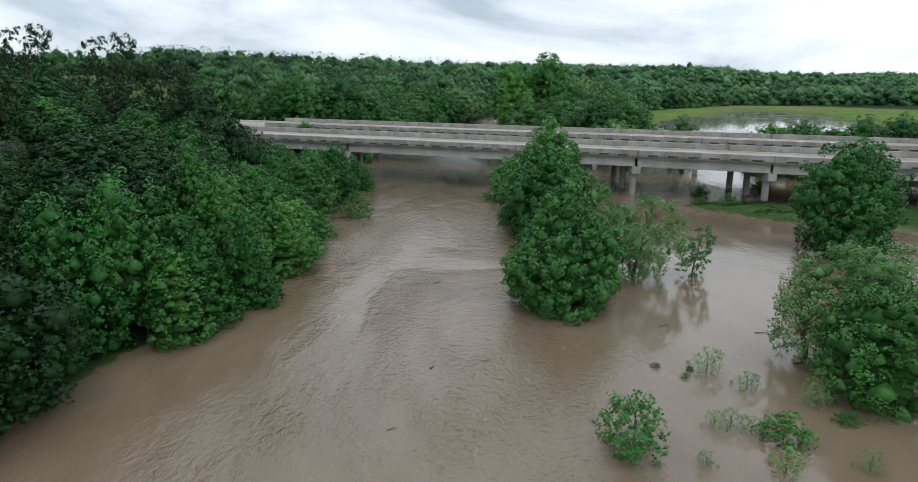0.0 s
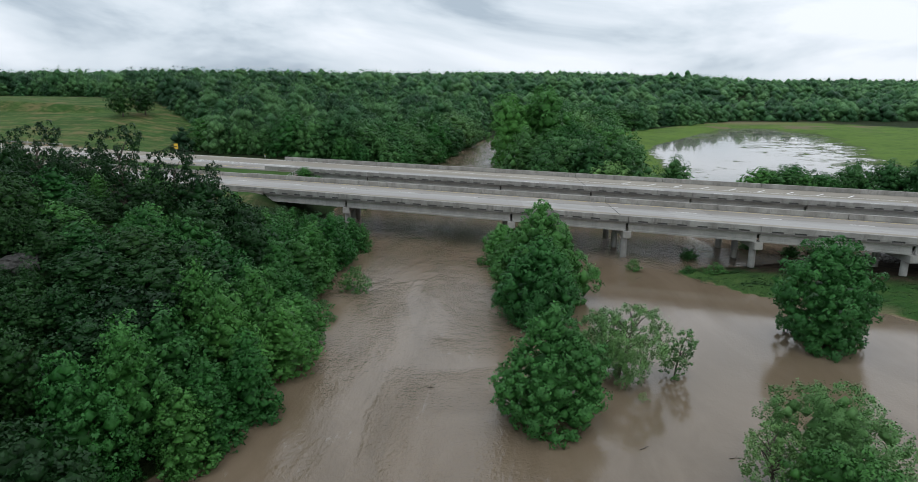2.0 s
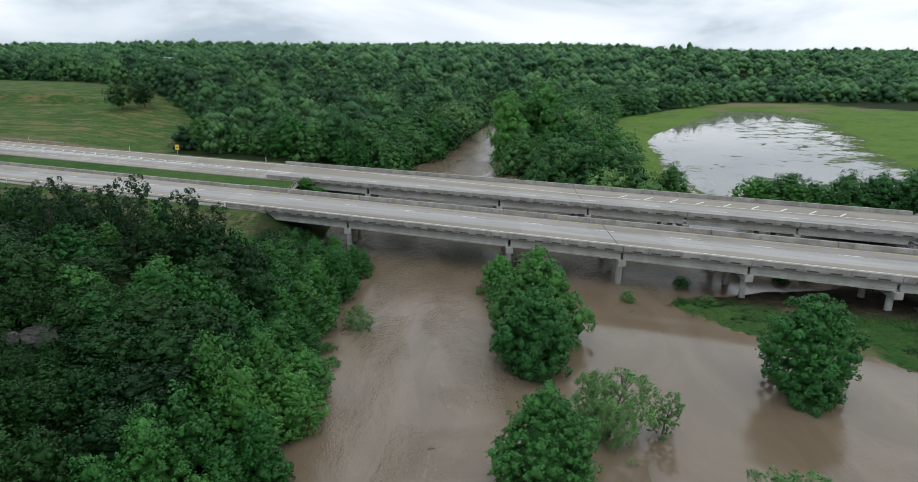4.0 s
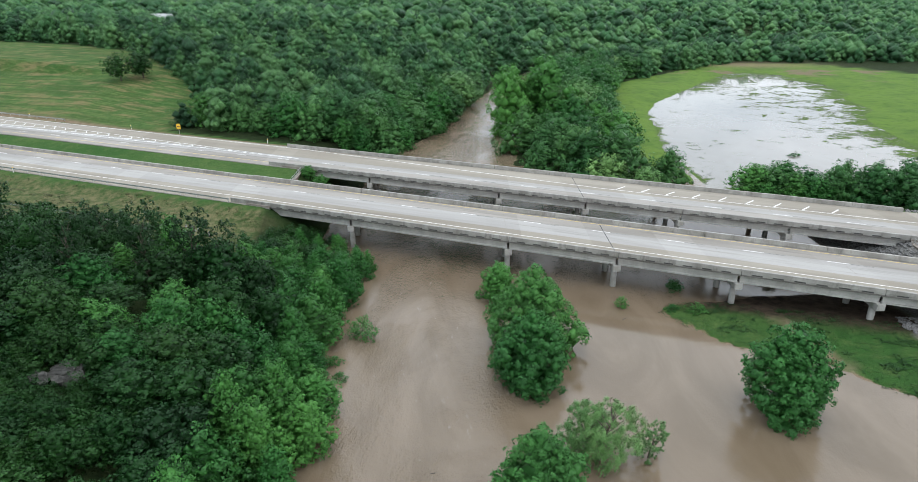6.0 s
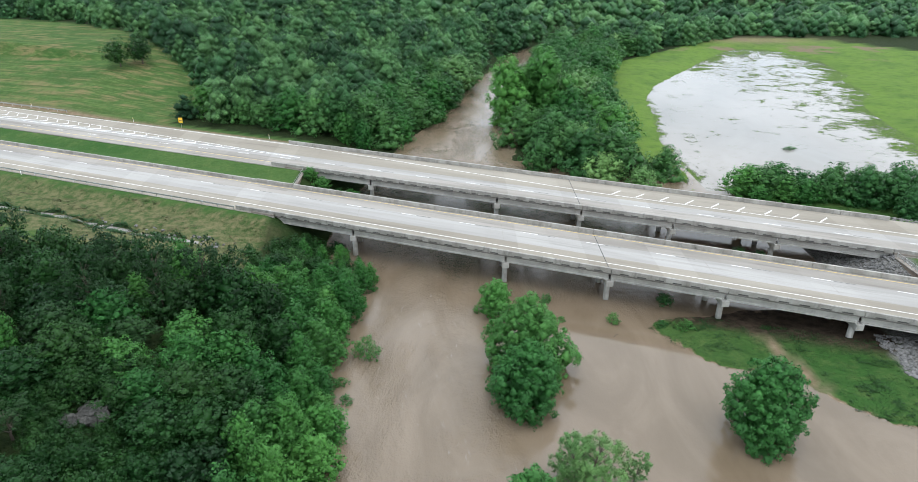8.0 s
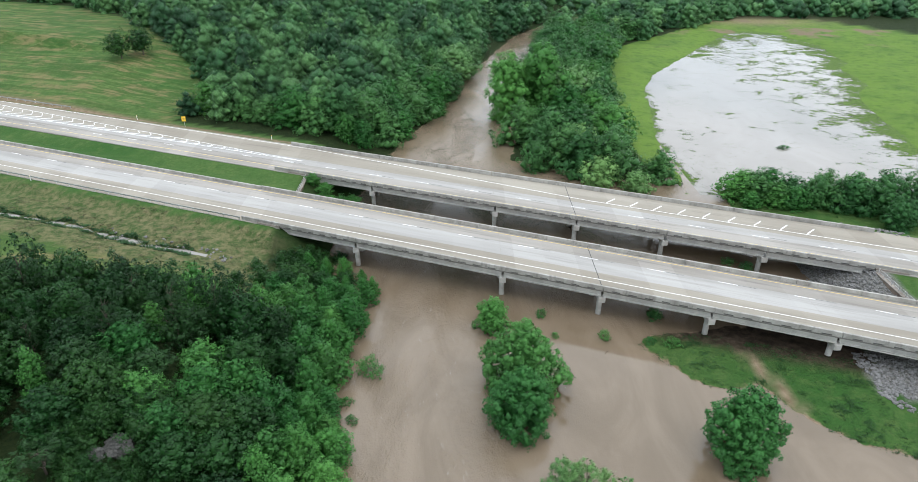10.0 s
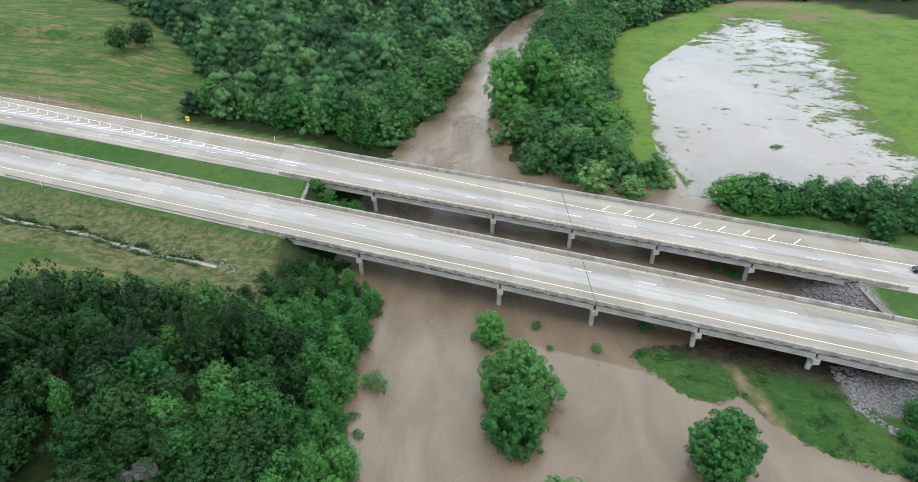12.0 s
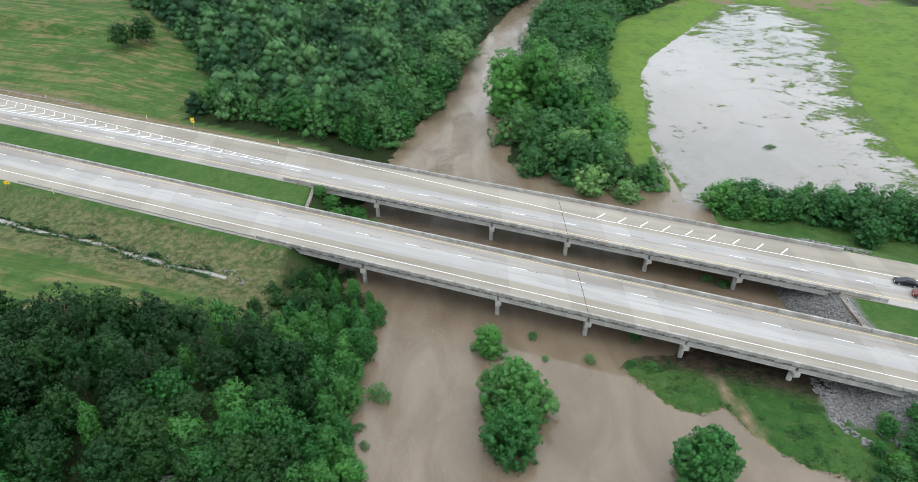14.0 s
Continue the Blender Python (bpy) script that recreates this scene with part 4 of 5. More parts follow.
put(build_tree(19, "willow_tree", "thin feathery willow sapling standing in flood water", "tree", FLOOD, 6.2, 2.2, "oval", 34, 12000, 0.085, LEAF_WILLOW, lean=(-0.4, 0.6), limbs=11, foot=0.15, core=0.0, sag=0.1, girth=0.12, shell=0.1), 14.0, 55.0, 0)
put(build_tree(20, "willow_tree", "slender leaning willow sapling in flood water", "tree", FLOOD, 4.6, 1.1, "oval", 26, 4200, 0.08, LEAF_WILLOW, lean=(1.0, 0.1), limbs=8, foot=0.12, core=0.0, girth=0.08, shell=0.2), 20.2, 54.4, 0)

# shrubs and saplings poking out of the water
shrub_a = build_tree(31, "shrub", "leafy green sapling bush rising from flood water", "shrub", "shrubs in the flood", 2.9, 1.5, "egg", 34, 2600, 0.09, LEAF_SYCAMORE, limbs=10, foot=0.0, core=0.3, girth=0.05)
shrub_b = build_tree(32, "shrub", "small sparse willow bush in flood water", "shrub", "shrubs in the flood", 1.6, 0.8, "round", 20, 1100, 0.05, LEAF_WILLOW, limbs=6, foot=0.0, core=0.1, girth=0.03)
shrub_c = build_tree(33, "shrub", "low half-drowned leafy bush", "shrub", "shrubs in the flood", 1.5, 1.1, "egg", 24, 1500, 0.085, LEAF_SYCAMORE, limbs=5, foot=0.0, core=0.3, girth=0.03)
put(shrub_a, 8.1, 27.0, 0)
put(shrub_b, 14.5, 35.0, 0)
put(shrub_c, 15.4, 27.6, 0)
for i, (ob, x, y, k) in enumerate(((shrub_b, 15.9, 32.8, 0.75), (shrub_b, 12.6, 28.9, 0.55), (shrub_b, 13.4, 28.8, 0.6), (shrub_b, 14.2, 28.3, 0.65), (shrub_b, 11.0, 25.6, 0.45), (shrub_b, 18.7, 31.0, 0.9), (shrub_c, 19.4, 29.2, 0.5),
                                   (shrub_b, 14.2, 24.9, 0.8), (shrub_b, 18.0, 25.1, 0.6), (shrub_c, 11.7, 35.7, 0.22), (shrub_c, 13.0, 34.3, 0.2), (shrub_c, 13.6, 35.2, 0.2), (shrub_b, 16.2, 49.7, 0.5), (shrub_a, -12.6, 78.9, 1.15), (shrub_c, -15.4, 72.3, 0.8),
                                   (shrub_a, 15.6, 94.6, 0.6), (shrub_a, 25.5, 88.2, 0.62), (shrub_c, 36.2, 86.0, 1.1), (shrub_c, 32.8, 86.9, 0.8), (shrub_c, 17.3, 88.6, 0.55), (shrub_c, -14.0, 68.6, 0.7))):
    put_copy(ob, x, y, 47.0 * i, (k, k, k * (0.9 + 0.2 * (i % 3) / 2)), 0.0)
put_copy(shrub_c, 96.3, 180.6, 20, (1.9, 0.9, 0.6), 0.0, "low green island bush in the flood pond")

# wooded west bank: kinds of trees, copied
KINDS = [
    build_tree(41, "tree", "bright green pyramidal sycamore on the wooded river bank", "tree", "west bank trees", 10.0, 3.0, "spire", 84, 6400, 0.145, LEAF_BANK, foot=0.0, core=0.65),
    build_tree(42, "tree", "bright green narrow sycamore on the wooded river bank", "tree", "west bank trees", 10.0, 2.6, "cone", 76, 5800, 0.145, LEAF_BANK, foot=0.0, core=0.65),
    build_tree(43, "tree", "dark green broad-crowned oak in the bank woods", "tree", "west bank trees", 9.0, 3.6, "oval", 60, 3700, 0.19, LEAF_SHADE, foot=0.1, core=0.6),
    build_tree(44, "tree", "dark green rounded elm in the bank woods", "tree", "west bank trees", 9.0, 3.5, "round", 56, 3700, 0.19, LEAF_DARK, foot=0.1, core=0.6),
    build_tree(45, "tree", "mid green bushy tree in the bank woods", "tree", "west bank trees", 8.0, 3.2, "dome", 62, 4400, 0.165, LEAF_OAK, foot=0.05, core=0.6),
    build_tree(46, "tree", "tall sparse dark oak above the bank woods", "tree", "west bank trees", 12.0, 3.3, "umbrella", 30, 3800, 0.15, LEAF_DARK, limbs=16, foot=0.40, core=0.25, lobe=0.72, girth=0.22),
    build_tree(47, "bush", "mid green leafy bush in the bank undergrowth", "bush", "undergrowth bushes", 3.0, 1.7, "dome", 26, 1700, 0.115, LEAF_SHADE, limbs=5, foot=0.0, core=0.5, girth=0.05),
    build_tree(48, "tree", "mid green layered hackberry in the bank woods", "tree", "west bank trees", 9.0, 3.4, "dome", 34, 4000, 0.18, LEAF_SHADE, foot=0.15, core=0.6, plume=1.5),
]
used = set()


def stand(kind, x, y, h, turn=0.0, wide=1.0, z=None):
    """Sets a tree of this kind, h metres tall; the first of a kind is the original."""
    ob = KINDS[kind]
    k = h / (10.0, 10.0, 9.0, 9.0, 8.0, 12.0, 3.0, 9.0)[kind]
    if kind in used:
        return put_copy(ob, x, y, turn, (k * wide, k * wide, k), z)
    used.add(kind)
    return put(ob, x, y, z, turn, (k * wide, k * wide, k))


placed = []


def canopy(x, y):
    """Height of the leaf roof over the west bank."""
    west = np.interp(y, WEST_SHORE_Y, WEST_SHORE_X) - x
    return min(8.3 + 0.31 * west, 4.4 + 1.25 * max(west, 0.0))


tall = []
# shoreline sycamores and the tall oaks behind them: kind, place, height of the top
for kind, x, y, top in ((0, -22.3, 41.0, 11.3), (0, -18.9, 50.6, 10.0), (1, -21.8, 52.4, 12.0), (0, -18.9, 58.0, 9.6), (1, -18.4, 40.2, 6.2), (1, -17.6, 43.0, 6.8), (0, -23.6, 36.8, 10.4), (0, -15.6, 61.5, 5.6), (1, -16.6, 65.0, 4.6), (0, -19.3, 66.2, 7.6), (4, -24.5, 65.7, 10.5),
                        (0, -17.2, 88.6, 8.4), (4, -28.0, 66.9, 12.6), (7, -29.1, 70.4, 13.4), (4, -33.6, 56.6, 14.2), (5, -34.5, 79.3, 18.8), (5, -38.1, 73.8, 21.6), (5, -44.6, 69.5, 22.2), (5, -61.5, 79.6, 23.4), (5, -47.0, 81.0, 18.6), (7, -50.7, 72.0, 20.7), (2, -30.6, 77.4, 15.6), (5, -31.6, 80.6, 16.4), (4, -22.6, 47.0, 9.6), (1, -16.2, 47.0, 7.6), (0, -15.4, 55.0, 7.0), (1, -20.6, 62.2, 8.8),
                        (4, -22.0, 57.4, 9.6), (0, -20.4, 72.0, 8.6), (4, -19.0, 77.0, 7.8), (0, -18.6, 82.6, 8.0), (7, -23.6, 73.4, 10.4), (1, -17.6, 69.6, 5.4), (4, -22.4, 79.0, 9.4), (2, -26.0, 60.6, 11.2), (2, -26.6, 54.4, 11.6), (3, -26.0, 48.4, 11.0), (7, -25.8, 42.6, 10.6)):
    h = max(3.6, top - base_z(x, y))
    stand(kind, x, y, h, 37 * len(placed) + 11 * len(tall), (0.8 if kind == 5 else float(np.clip(8.6 / h, 0.9, 1.5))))
    (tall if kind == 5 else placed).append((x, y))
# smaller trees on the bank by the bridge and round the outcrop: kind, place, height
for kind, x, y, h in ((4, -19.5, 89, 7), (0, -17.2, 93.5, 7.2), (0, -16, 98.5, 6.4), (4, -21.5, 97, 6.5), (1, -14.8, 101.5, 5.2), (4, -26.5, 96, 6), (4, -31, 96, 5), (2, -28.5, 101, 5), (3, -24, 31, 9), (2, -22.3, 29.5, 6.5), (3, -23, 25, 7), (4, -27, 104, 4), (4, -29.5, 107.5, 3.2), (2, -30, 98, 5), (4, -25, 90, 6.5), (4, -33, 92, 5), (0, -19.5, 86.5, 7.5), (1, -22, 93, 6.8), (0, -18.5, 96.5, 5.6), (4, -23.5, 86, 7), (1, -17.2, 105, 4.2), (0, -24.5, 105.5, 3.8), (4, -28, 92.5, 6), (4, -35.5, 88.5, 5), (4, -35.3, 51.2, 2), (2, -33.9, 49.6, 2.6), (4, -36.6, 49.4, 2.2), (4, -33.2, 47.2, 3.2), (2, -35.4, 46.8, 3.2), (2, -39.4, 55, 4.4), (4, -31.4, 45.8, 3.6), (4, -36, 55.2, 4), (2, -30, 47, 4.6), (2, -33, 43.8, 4.4), (4, -33, 108, 3.4), (4, -30, 110.5, 3.8), (0, -28, 109, 4.4), (4, -26.5, 112, 3.6), (1, -24.5, 108.5, 4), (4, -36.5, 104.5, 2.6), (4, -34.5, 100.5, 3.6), (2, -38, 97, 3.4), (4, -37.5, 92.5, 4.4), (0, -21, 108, 4.6), (4, -31.5, 103, 3.2), (4, -25.5, 109.5, 3), (2, -24, 101.5, 4.5), (4, -20, 104.5, 3.6), (4, -32, 110.5, 2.2), (2, -28.5, 113, 2.6), (4, -23, 114.5, 2.4), (1, -19.5, 101, 4.6)):
    stand(6 if kind == 4 and h < 4.1 else kind, x, y, h, 37 * len(placed))
    placed.append((x, y))
# undergrowth round the rock outcrop
rng = np.random.default_rng(6)
low_growth = []
for i in range(-4, 7):
    for j in range(-3, 4):
        x = -37.0 + 0.57 * (1.6 * i) + 0.82 * (1.7 * j) + rng.uniform(-0.4, 0.4)
        y = 53.0 - 0.82 * (1.6 * i) + 0.57 * (1.7 * j) + rng.uniform(-0.4, 0.4)
        if min((x - a) ** 2 + (y - c) ** 2 for a, c in placed) < 1.5 ** 2 or (x + 37.4) ** 2 + (y - 53.0) ** 2 < 2.6 ** 2:
            continue
        if (x + 39.0) ** 2 + (y - 51.6) ** 2 < 1.0:
            continue
        stand(6, x, y, rng.uniform(1.2, 1.9) + 0.28 * max(0, i) + 0.5 * max(0, -i), rng.uniform(0, 360), 1.15)
        low_growth.append((x, y))
rng = np.random.default_rng(5)
for _ in range(6000):
    x, y = rng.uniform(-92, -14), rng.uniform(18, 100)
    west = np.interp(y, WEST_SHORE_Y, WEST_SHORE_X) - x
    if west < (5.5 if y < 66 else 3.0) or y > 88 + 0.7 * max(0, x + 34) or x < -0.75 * (y + 12) - 12:
        continue
    if min((x - a) ** 2 + (y - c) ** 2 for a, c in placed) < (3.9 + 0.022 * west) ** 2:
        continue
    ahead = (x + 37.0) * 0.57 - (y - 53.0) * 0.82
    aside = abs((x + 37.0) * 0.82 + (y - 53.0) * 0.57)
    if aside < 2.3 and -1.5 < ahead < 5.5:
        continue
    placed.append((x, y))
    # Dark-leaved kinds behind the shoreline also stand in for shaded gaps.
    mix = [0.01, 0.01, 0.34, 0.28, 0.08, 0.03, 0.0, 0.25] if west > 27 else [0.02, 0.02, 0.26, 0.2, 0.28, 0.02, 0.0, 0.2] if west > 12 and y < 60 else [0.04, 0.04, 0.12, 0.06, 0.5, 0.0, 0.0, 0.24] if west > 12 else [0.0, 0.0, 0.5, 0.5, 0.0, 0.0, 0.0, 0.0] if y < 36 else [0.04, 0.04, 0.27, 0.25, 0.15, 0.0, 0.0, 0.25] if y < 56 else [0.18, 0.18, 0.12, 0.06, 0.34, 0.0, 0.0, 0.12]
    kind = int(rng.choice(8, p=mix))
    h = float(np.clip(canopy(x, y) + rng.normal(0, 0.9) - base_z(x, y), 4.2, 11.5))
    stand(kind, x, y, h, rng.uniform(0, 360), float(np.clip(7.4 / h, 0.8, 1.7)) * rng.uniform(0.88, 1.12))


# trees along the river beyond the bridges, and round the meadow
FAR_KINDS = [
    build_tree(61, "tree", "leafy dark green riverside tree beyond the bridges", "tree", "riverside trees", 10.0, 4.3, "oval", 40, 4200, 0.20, LEAF_RIVER, foot=0.04, core=0.65),
    build_tree(62, "tree", "rounded grey-green willow at the flooded river edge", "tree", "riverside trees", 8.0, 4.0, "round", 44, 4200, 0.18, LEAF_WILLOW, foot=0.02, core=0.65, sag=0.05),
    build_tree(63, "tree", "tall bright green cottonwood on the far river bank", "tree", "riverside trees", 16.0, 4.6, "oval", 60, 8500, 0.22, LEAF_YOUNG, foot=0.06, core=0.72, uneven=1.5),
    build_tree(64, "tree", "broad dark elm beside the flooded meadow", "tree", "riverside trees", 10.0, 4.7, "dome", 40, 4200, 0.21, LEAF_RIVER, foot=0.04, core=0.65),
    build_tree(66, "tree", "dark open-grown oak with a short trunk in the mown field", "tree", "field oaks", 10.0, 3.9, "round", 34, 3000, 0.22, LEAF_SHADE, foot=0.24, core=0.5),
    build_tree(65, "tree", "bright green bushy tree beyond the highway", "tree", "riverside trees", 9.0, 3.6, "egg", 40, 4200, 0.19, LEAF_BANK, foot=0.0, core=0.65),
]
used_far = set()


def stand_far(kind, x, y, h, turn, wide=1.0, z=None):
    ob, k = FAR_KINDS[kind], h / (10.0, 8.0, 16.0, 10.0, 10.0, 9.0)[kind]
    size = (k * wide, k * wide, k)
    if kind in used_far:
        return put_copy(ob, x, y, turn, size, z)
    used_far.add(kind)
    return put(ob, x, y, z, turn, size)


far_placed = []
for kind, x, y, h, wide in ((1, 37.0, 154.0, 8.6, 1.15), (1, 45.5, 149.5, 6.6, 1.1), (3, 53.5, 157.0, 9.0, 1.0), (0, 22.0, 163.0, 9.5, 0.95), (0, 30.5, 168.0, 11.5, 1.0), (2, 17.0, 206.0, 23.5, 0.95), (2, 28.5, 209.0, 24.5, 1.0), (2, 24.0, 213.0, 19.0, 0.9), (3, 20.0, 184.0, 13.5, 1.0), (0, 36.0, 182.0, 12.5, 1.0),
                            (0, 44.0, 168.0, 11.0, 1.0), (3, 45.0, 205.0, 14.0, 1.0), (5, 36.0, 200.0, 14.0, 1.0), (3, 50.0, 222.0, 13.0, 1.0), (0, 24.0, 173.5, 10.5, 0.9),
                            (5, 68.5, 145.0, 7.2, 1.45), (0, 73.5, 143.0, 7.0, 1.3), (5, 75.5, 138.5, 6.2, 1.2), (5, 70.0, 138.5, 4.2, 1.2), (5, 79.5, 137.0, 6.0, 1.2), (0, 85.0, 138.0, 8.0, 1.0), (3, 91.5, 136.0, 9.4, 1.0), (0, 98.0, 134.0, 9.6, 1.0), (3, 104.0, 131.5, 10.0, 1.0), (0, 111.0, 128.0, 10.4, 1.0), (3, 118.0, 124.0, 10.0, 1.0), (0, 97.0, 126.0, 8.0, 1.0), (0, 126.0, 120.0, 9.0, 1.0),
                            (5, -75.5, 196, 10.0, 1.0), (0, -69.0, 194, 10.0, 1.0), (3, -62.5, 190, 8.5, 1.0), (0, -55.0, 187, 9.0, 1.0), (5, -47.0, 184, 13.0, 1.05), (3, -40.0, 181, 11.5, 1.0), (5, -31.0, 177, 9.0, 0.75), (5, -26.0, 176, 8.6, 0.75), (0, -35.5, 184, 13.0, 1.0), (3, -20.5, 184, 11.5, 1.0), (0, -27.0, 187, 13.0, 1.0),
                            (4, -119.0, 235.0, 11.0, 0.9), (4, -113.5, 240.5, 11.5, 0.9), (5, 77.5, 63.0, 5.5, 1.0), (5, 70.5, 70.5, 3.4, 1.1), (0, 73.0, 67.0, 4.6, 1.0), (5, 67.5, 67.0, 2.4, 1.2), (0, 68.5, 62.5, 3.0, 1.2), (5, 72.5, 62.0, 4.0, 1.2), (0, 78.5, 69.5, 5.4, 1.0), (5, 75.5, 71.5, 3.6, 1.1), (0, 65.0, 61.0, 2.2, 1.3), (5, 81.0, 64.0, 5.8, 1.0), (5, 82.0, 68.0, 6.0, 1.1), (0, 84.0, 60.0, 6.0, 1.0), (1, 74.5, 58.5, 4.0, 1.1), (1, 71.5, 72.5, 2.4, 1.1),
                            (5, 66.5, 58.8, 2.6, 1.3), (0, 70.0, 58.0, 3.4, 1.2), (5, 76.5, 66.5, 4.4, 1.2), (0, 80.0, 60.5, 5.4, 1.1), (5, 69.5, 65.0, 2.4, 1.3), (0, 75.0, 69.2, 3.2, 1.2), (5, 79.0, 73.0, 3.0, 1.2), (5, 66.5, 64.0, 1.6, 1.4), (0, 78.0, 57.0, 5.5, 1.1), (5, 84.0, 71.5, 4.4, 1.2), (0, 86.5, 65.5, 6.5, 1.1), (5, 88.0, 60.0, 6.5, 1.1),
                            (5, -33.5, 142.0, 3.0, 1.3), (5, -30.5, 140.0, 3.4, 1.3), (0, -26.5, 139.0, 3.2, 1.2), (5, -22.0, 135.5, 3.0, 1.3), (0, 35.5, 94.5, 2.8, 1.2), (0, 47.0, 100.5, 3.0, 1.2), (5, 52.0, 96.5, 2.6, 1.3), (0, 55.5, 113.5, 2.4, 1.4), (0, 58.5, 111.5, 2.6, 1.3), (0, 56.0, 97.0, 2.2, 1.4),
                            (5, 72.0, 147.5, 6.0, 1.6), (5, 76.0, 145.0, 7.4, 1.3), (0, 81.5, 144.0, 6.0, 1.3), (3, 88.0, 141.5, 8.6, 1.1), (3, 101.0, 139.0, 9.8, 1.1), (0, 108.0, 136.5, 10.4, 1.1), (3, 115.0, 133.0, 11.2, 1.1), (0, 122.0, 130.0, 11.0, 1.1), (5, 94.5, 141.0, 8.0, 1.1),
                            (5, -24.0, 138.0, 4.2, 1.3), (5, -29.0, 136.0, 3.6, 1.3), (5, -19.5, 134.0, 4.0, 1.2)):
    stand_far(kind, x, y, h, 41 * len(far_placed), wide)
    far_placed.append((x, y))
for _ in range(5000):
    x, y = rng.uniform(-35, 120), rng.uniform(160, 345)
    belt = depth_in(RIVER_BELT, np.array([x]), np.array([y]))[0] > 1.0 and depth_in(MEADOW, np.array([x]), np.array([y]))[0] < -2.0
    west = np.interp(y, WEST_SHORE_Y, WEST_SHORE_X) - x
    edge = 1.2 < west < 15 and y > 179 and y < 262
    if not (belt or edge) or min((x - a) ** 2 + (y - c) ** 2 for a, c in far_placed) < ((6.0 if belt else 5.6) + 0.006 * y) ** 2:
        continue
    far_placed.append((x, y))
    stand_far(int(rng.choice([0, 1, 3, 5], p=[0.34, 0.16, 0.20, 0.30])), x, y, (8.0 + 8.5 * rng.uniform() ** 1.3) * (0.7 if (x - 22) ** 2 + (y - 200) ** 2 < 20 ** 2 else 1.0), rng.uniform(0, 360), rng.uniform(0.9, 1.2))



def woods(name, label, pts, heights, template_leaves, leaf, lobes, seed, core, wide):
    """A joined stand of many trees too far off to pick apart."""
    r = np.random.default_rng(seed)
    temps = [crown_arrays(r, 1.0, wide, p, lobes, template_leaves, leaf, foot=0.05, core=core, subs=5, spine=2) for p in ("oval", "round", "egg", "dome", "round", "dome")]
    vs, ts, qs, ns, tones, base = [], [], [], [], [], 0
    for (x, y, z), h in zip(pts, heights):
        v, cf, q, sh = temps[r.integers(len(temps))]
        a = r.uniform(0, 6.28)
        k = h * r.uniform(0.8, 1.25)
        vs.append(np.stack([x + k * (v[:, 0] * math.cos(a) - v[:, 1] * math.sin(a)), y + k * (v[:, 0] * math.sin(a) + v[:, 1] * math.cos(a)), z + h * v[:, 2]], -1))
        ns.append(np.stack([sh[:, 0] * math.cos(a) - sh[:, 1] * math.sin(a), sh[:, 0] * math.sin(a) + sh[:, 1] * math.cos(a), sh[:, 2]], -1))
        ts.append(cf + base)
        qs.append(q + base)
        base += len(v)
        tones.append(np.full(len(v), r.uniform(0, 1)))
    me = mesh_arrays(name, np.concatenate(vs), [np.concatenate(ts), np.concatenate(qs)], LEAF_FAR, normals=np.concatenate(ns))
    me.attributes.new("tone", "FLOAT", "POINT").data.foreach_set("value", np.concatenate(tones).astype(np.float32))
    return tagged(new(name, me), label, "woodland", kind="stuff")


def scatter(y0, y1, gap, seed, grow=0.0):
    """Jittered points over the wooded country between two distances."""
    r = np.random.default_rng(seed)
    pts = []
    y = y0
    while y < y1:
        g = gap + grow * (y - y0)
        half = 0.73 * y + 16
        xs = np.arange(-half, half, g)
        px = xs + r.uniform(-0.42, 0.42, len(xs)) * g
        py = y + r.uniform(-0.42, 0.42, len(xs)) * g
        pts.append(np.stack([px, py], -1))
        y += g
    p = np.concatenate(pts)
    x, y = p[:, 0], p[:, 1]
    s = y - road_y(x, 0)
    west = np.interp(y, WEST_SHORE_Y, WEST_SHORE_X) - x
    ok = ~inside(WEST_FIELD, x, y) & ~inside(MEADOW, x, y) & (s > 58) & ((west > 2) | (depth_in(RIVER_BELT, x, y) > 1) | (y > 400))
    ok &= ~((y < 335) & (depth_in(RIVER_BELT, x, y) > -3)) & ~((west < 12) & (y < 255))
    ok &= ~((np.abs(west) < 2) & (y < 520)) & ~((west < 0) & (west > -14) & (y < 380)) & ~((x < -86) & (y < 260) & (y < 160 + 0.9 * -(x + 20)))
    near = np.array([min((a - b) ** 2 + (c - d) ** 2 for b, d in far_placed) if c < 345 else 99 for a, c in p])
    p = p[ok & (near > 18)]
    return [(a, c, z) for (a, c), z in zip(p, ground_z(p[:, 0], p[:, 1]) - 0.3)]


pts = scatter(165, 400, 7.2, 71, 0.006)
woods("near_woods", "dense green deciduous forest beyond the river", pts, np.random.default_rng(1).uniform(7.0, 15.5, len(pts)), 820, 0.0225, 20, 81, 0.74, 0.36)
pts2 = scatter(400, 760, 9.4, 72, 0.012)
woods("mid_woods", "dense deciduous forest rising to a low ridge", pts2, 9.0 + 6.5 * np.random.default_rng(2).uniform(0, 1, len(pts2)) ** 2, 130, 0.040, 8, 82, 0.8, 0.42)
pts3 = scatter(760, 2500, 14.5, 73, 0.030)
woods("far_woods", "distant dark green wooded ridge", pts3, 9.5 + 5.0 * np.random.default_rng(3).uniform(0, 1, len(pts3)) ** 2, 24, 0.07, 4, 83, 0.9, 0.5)


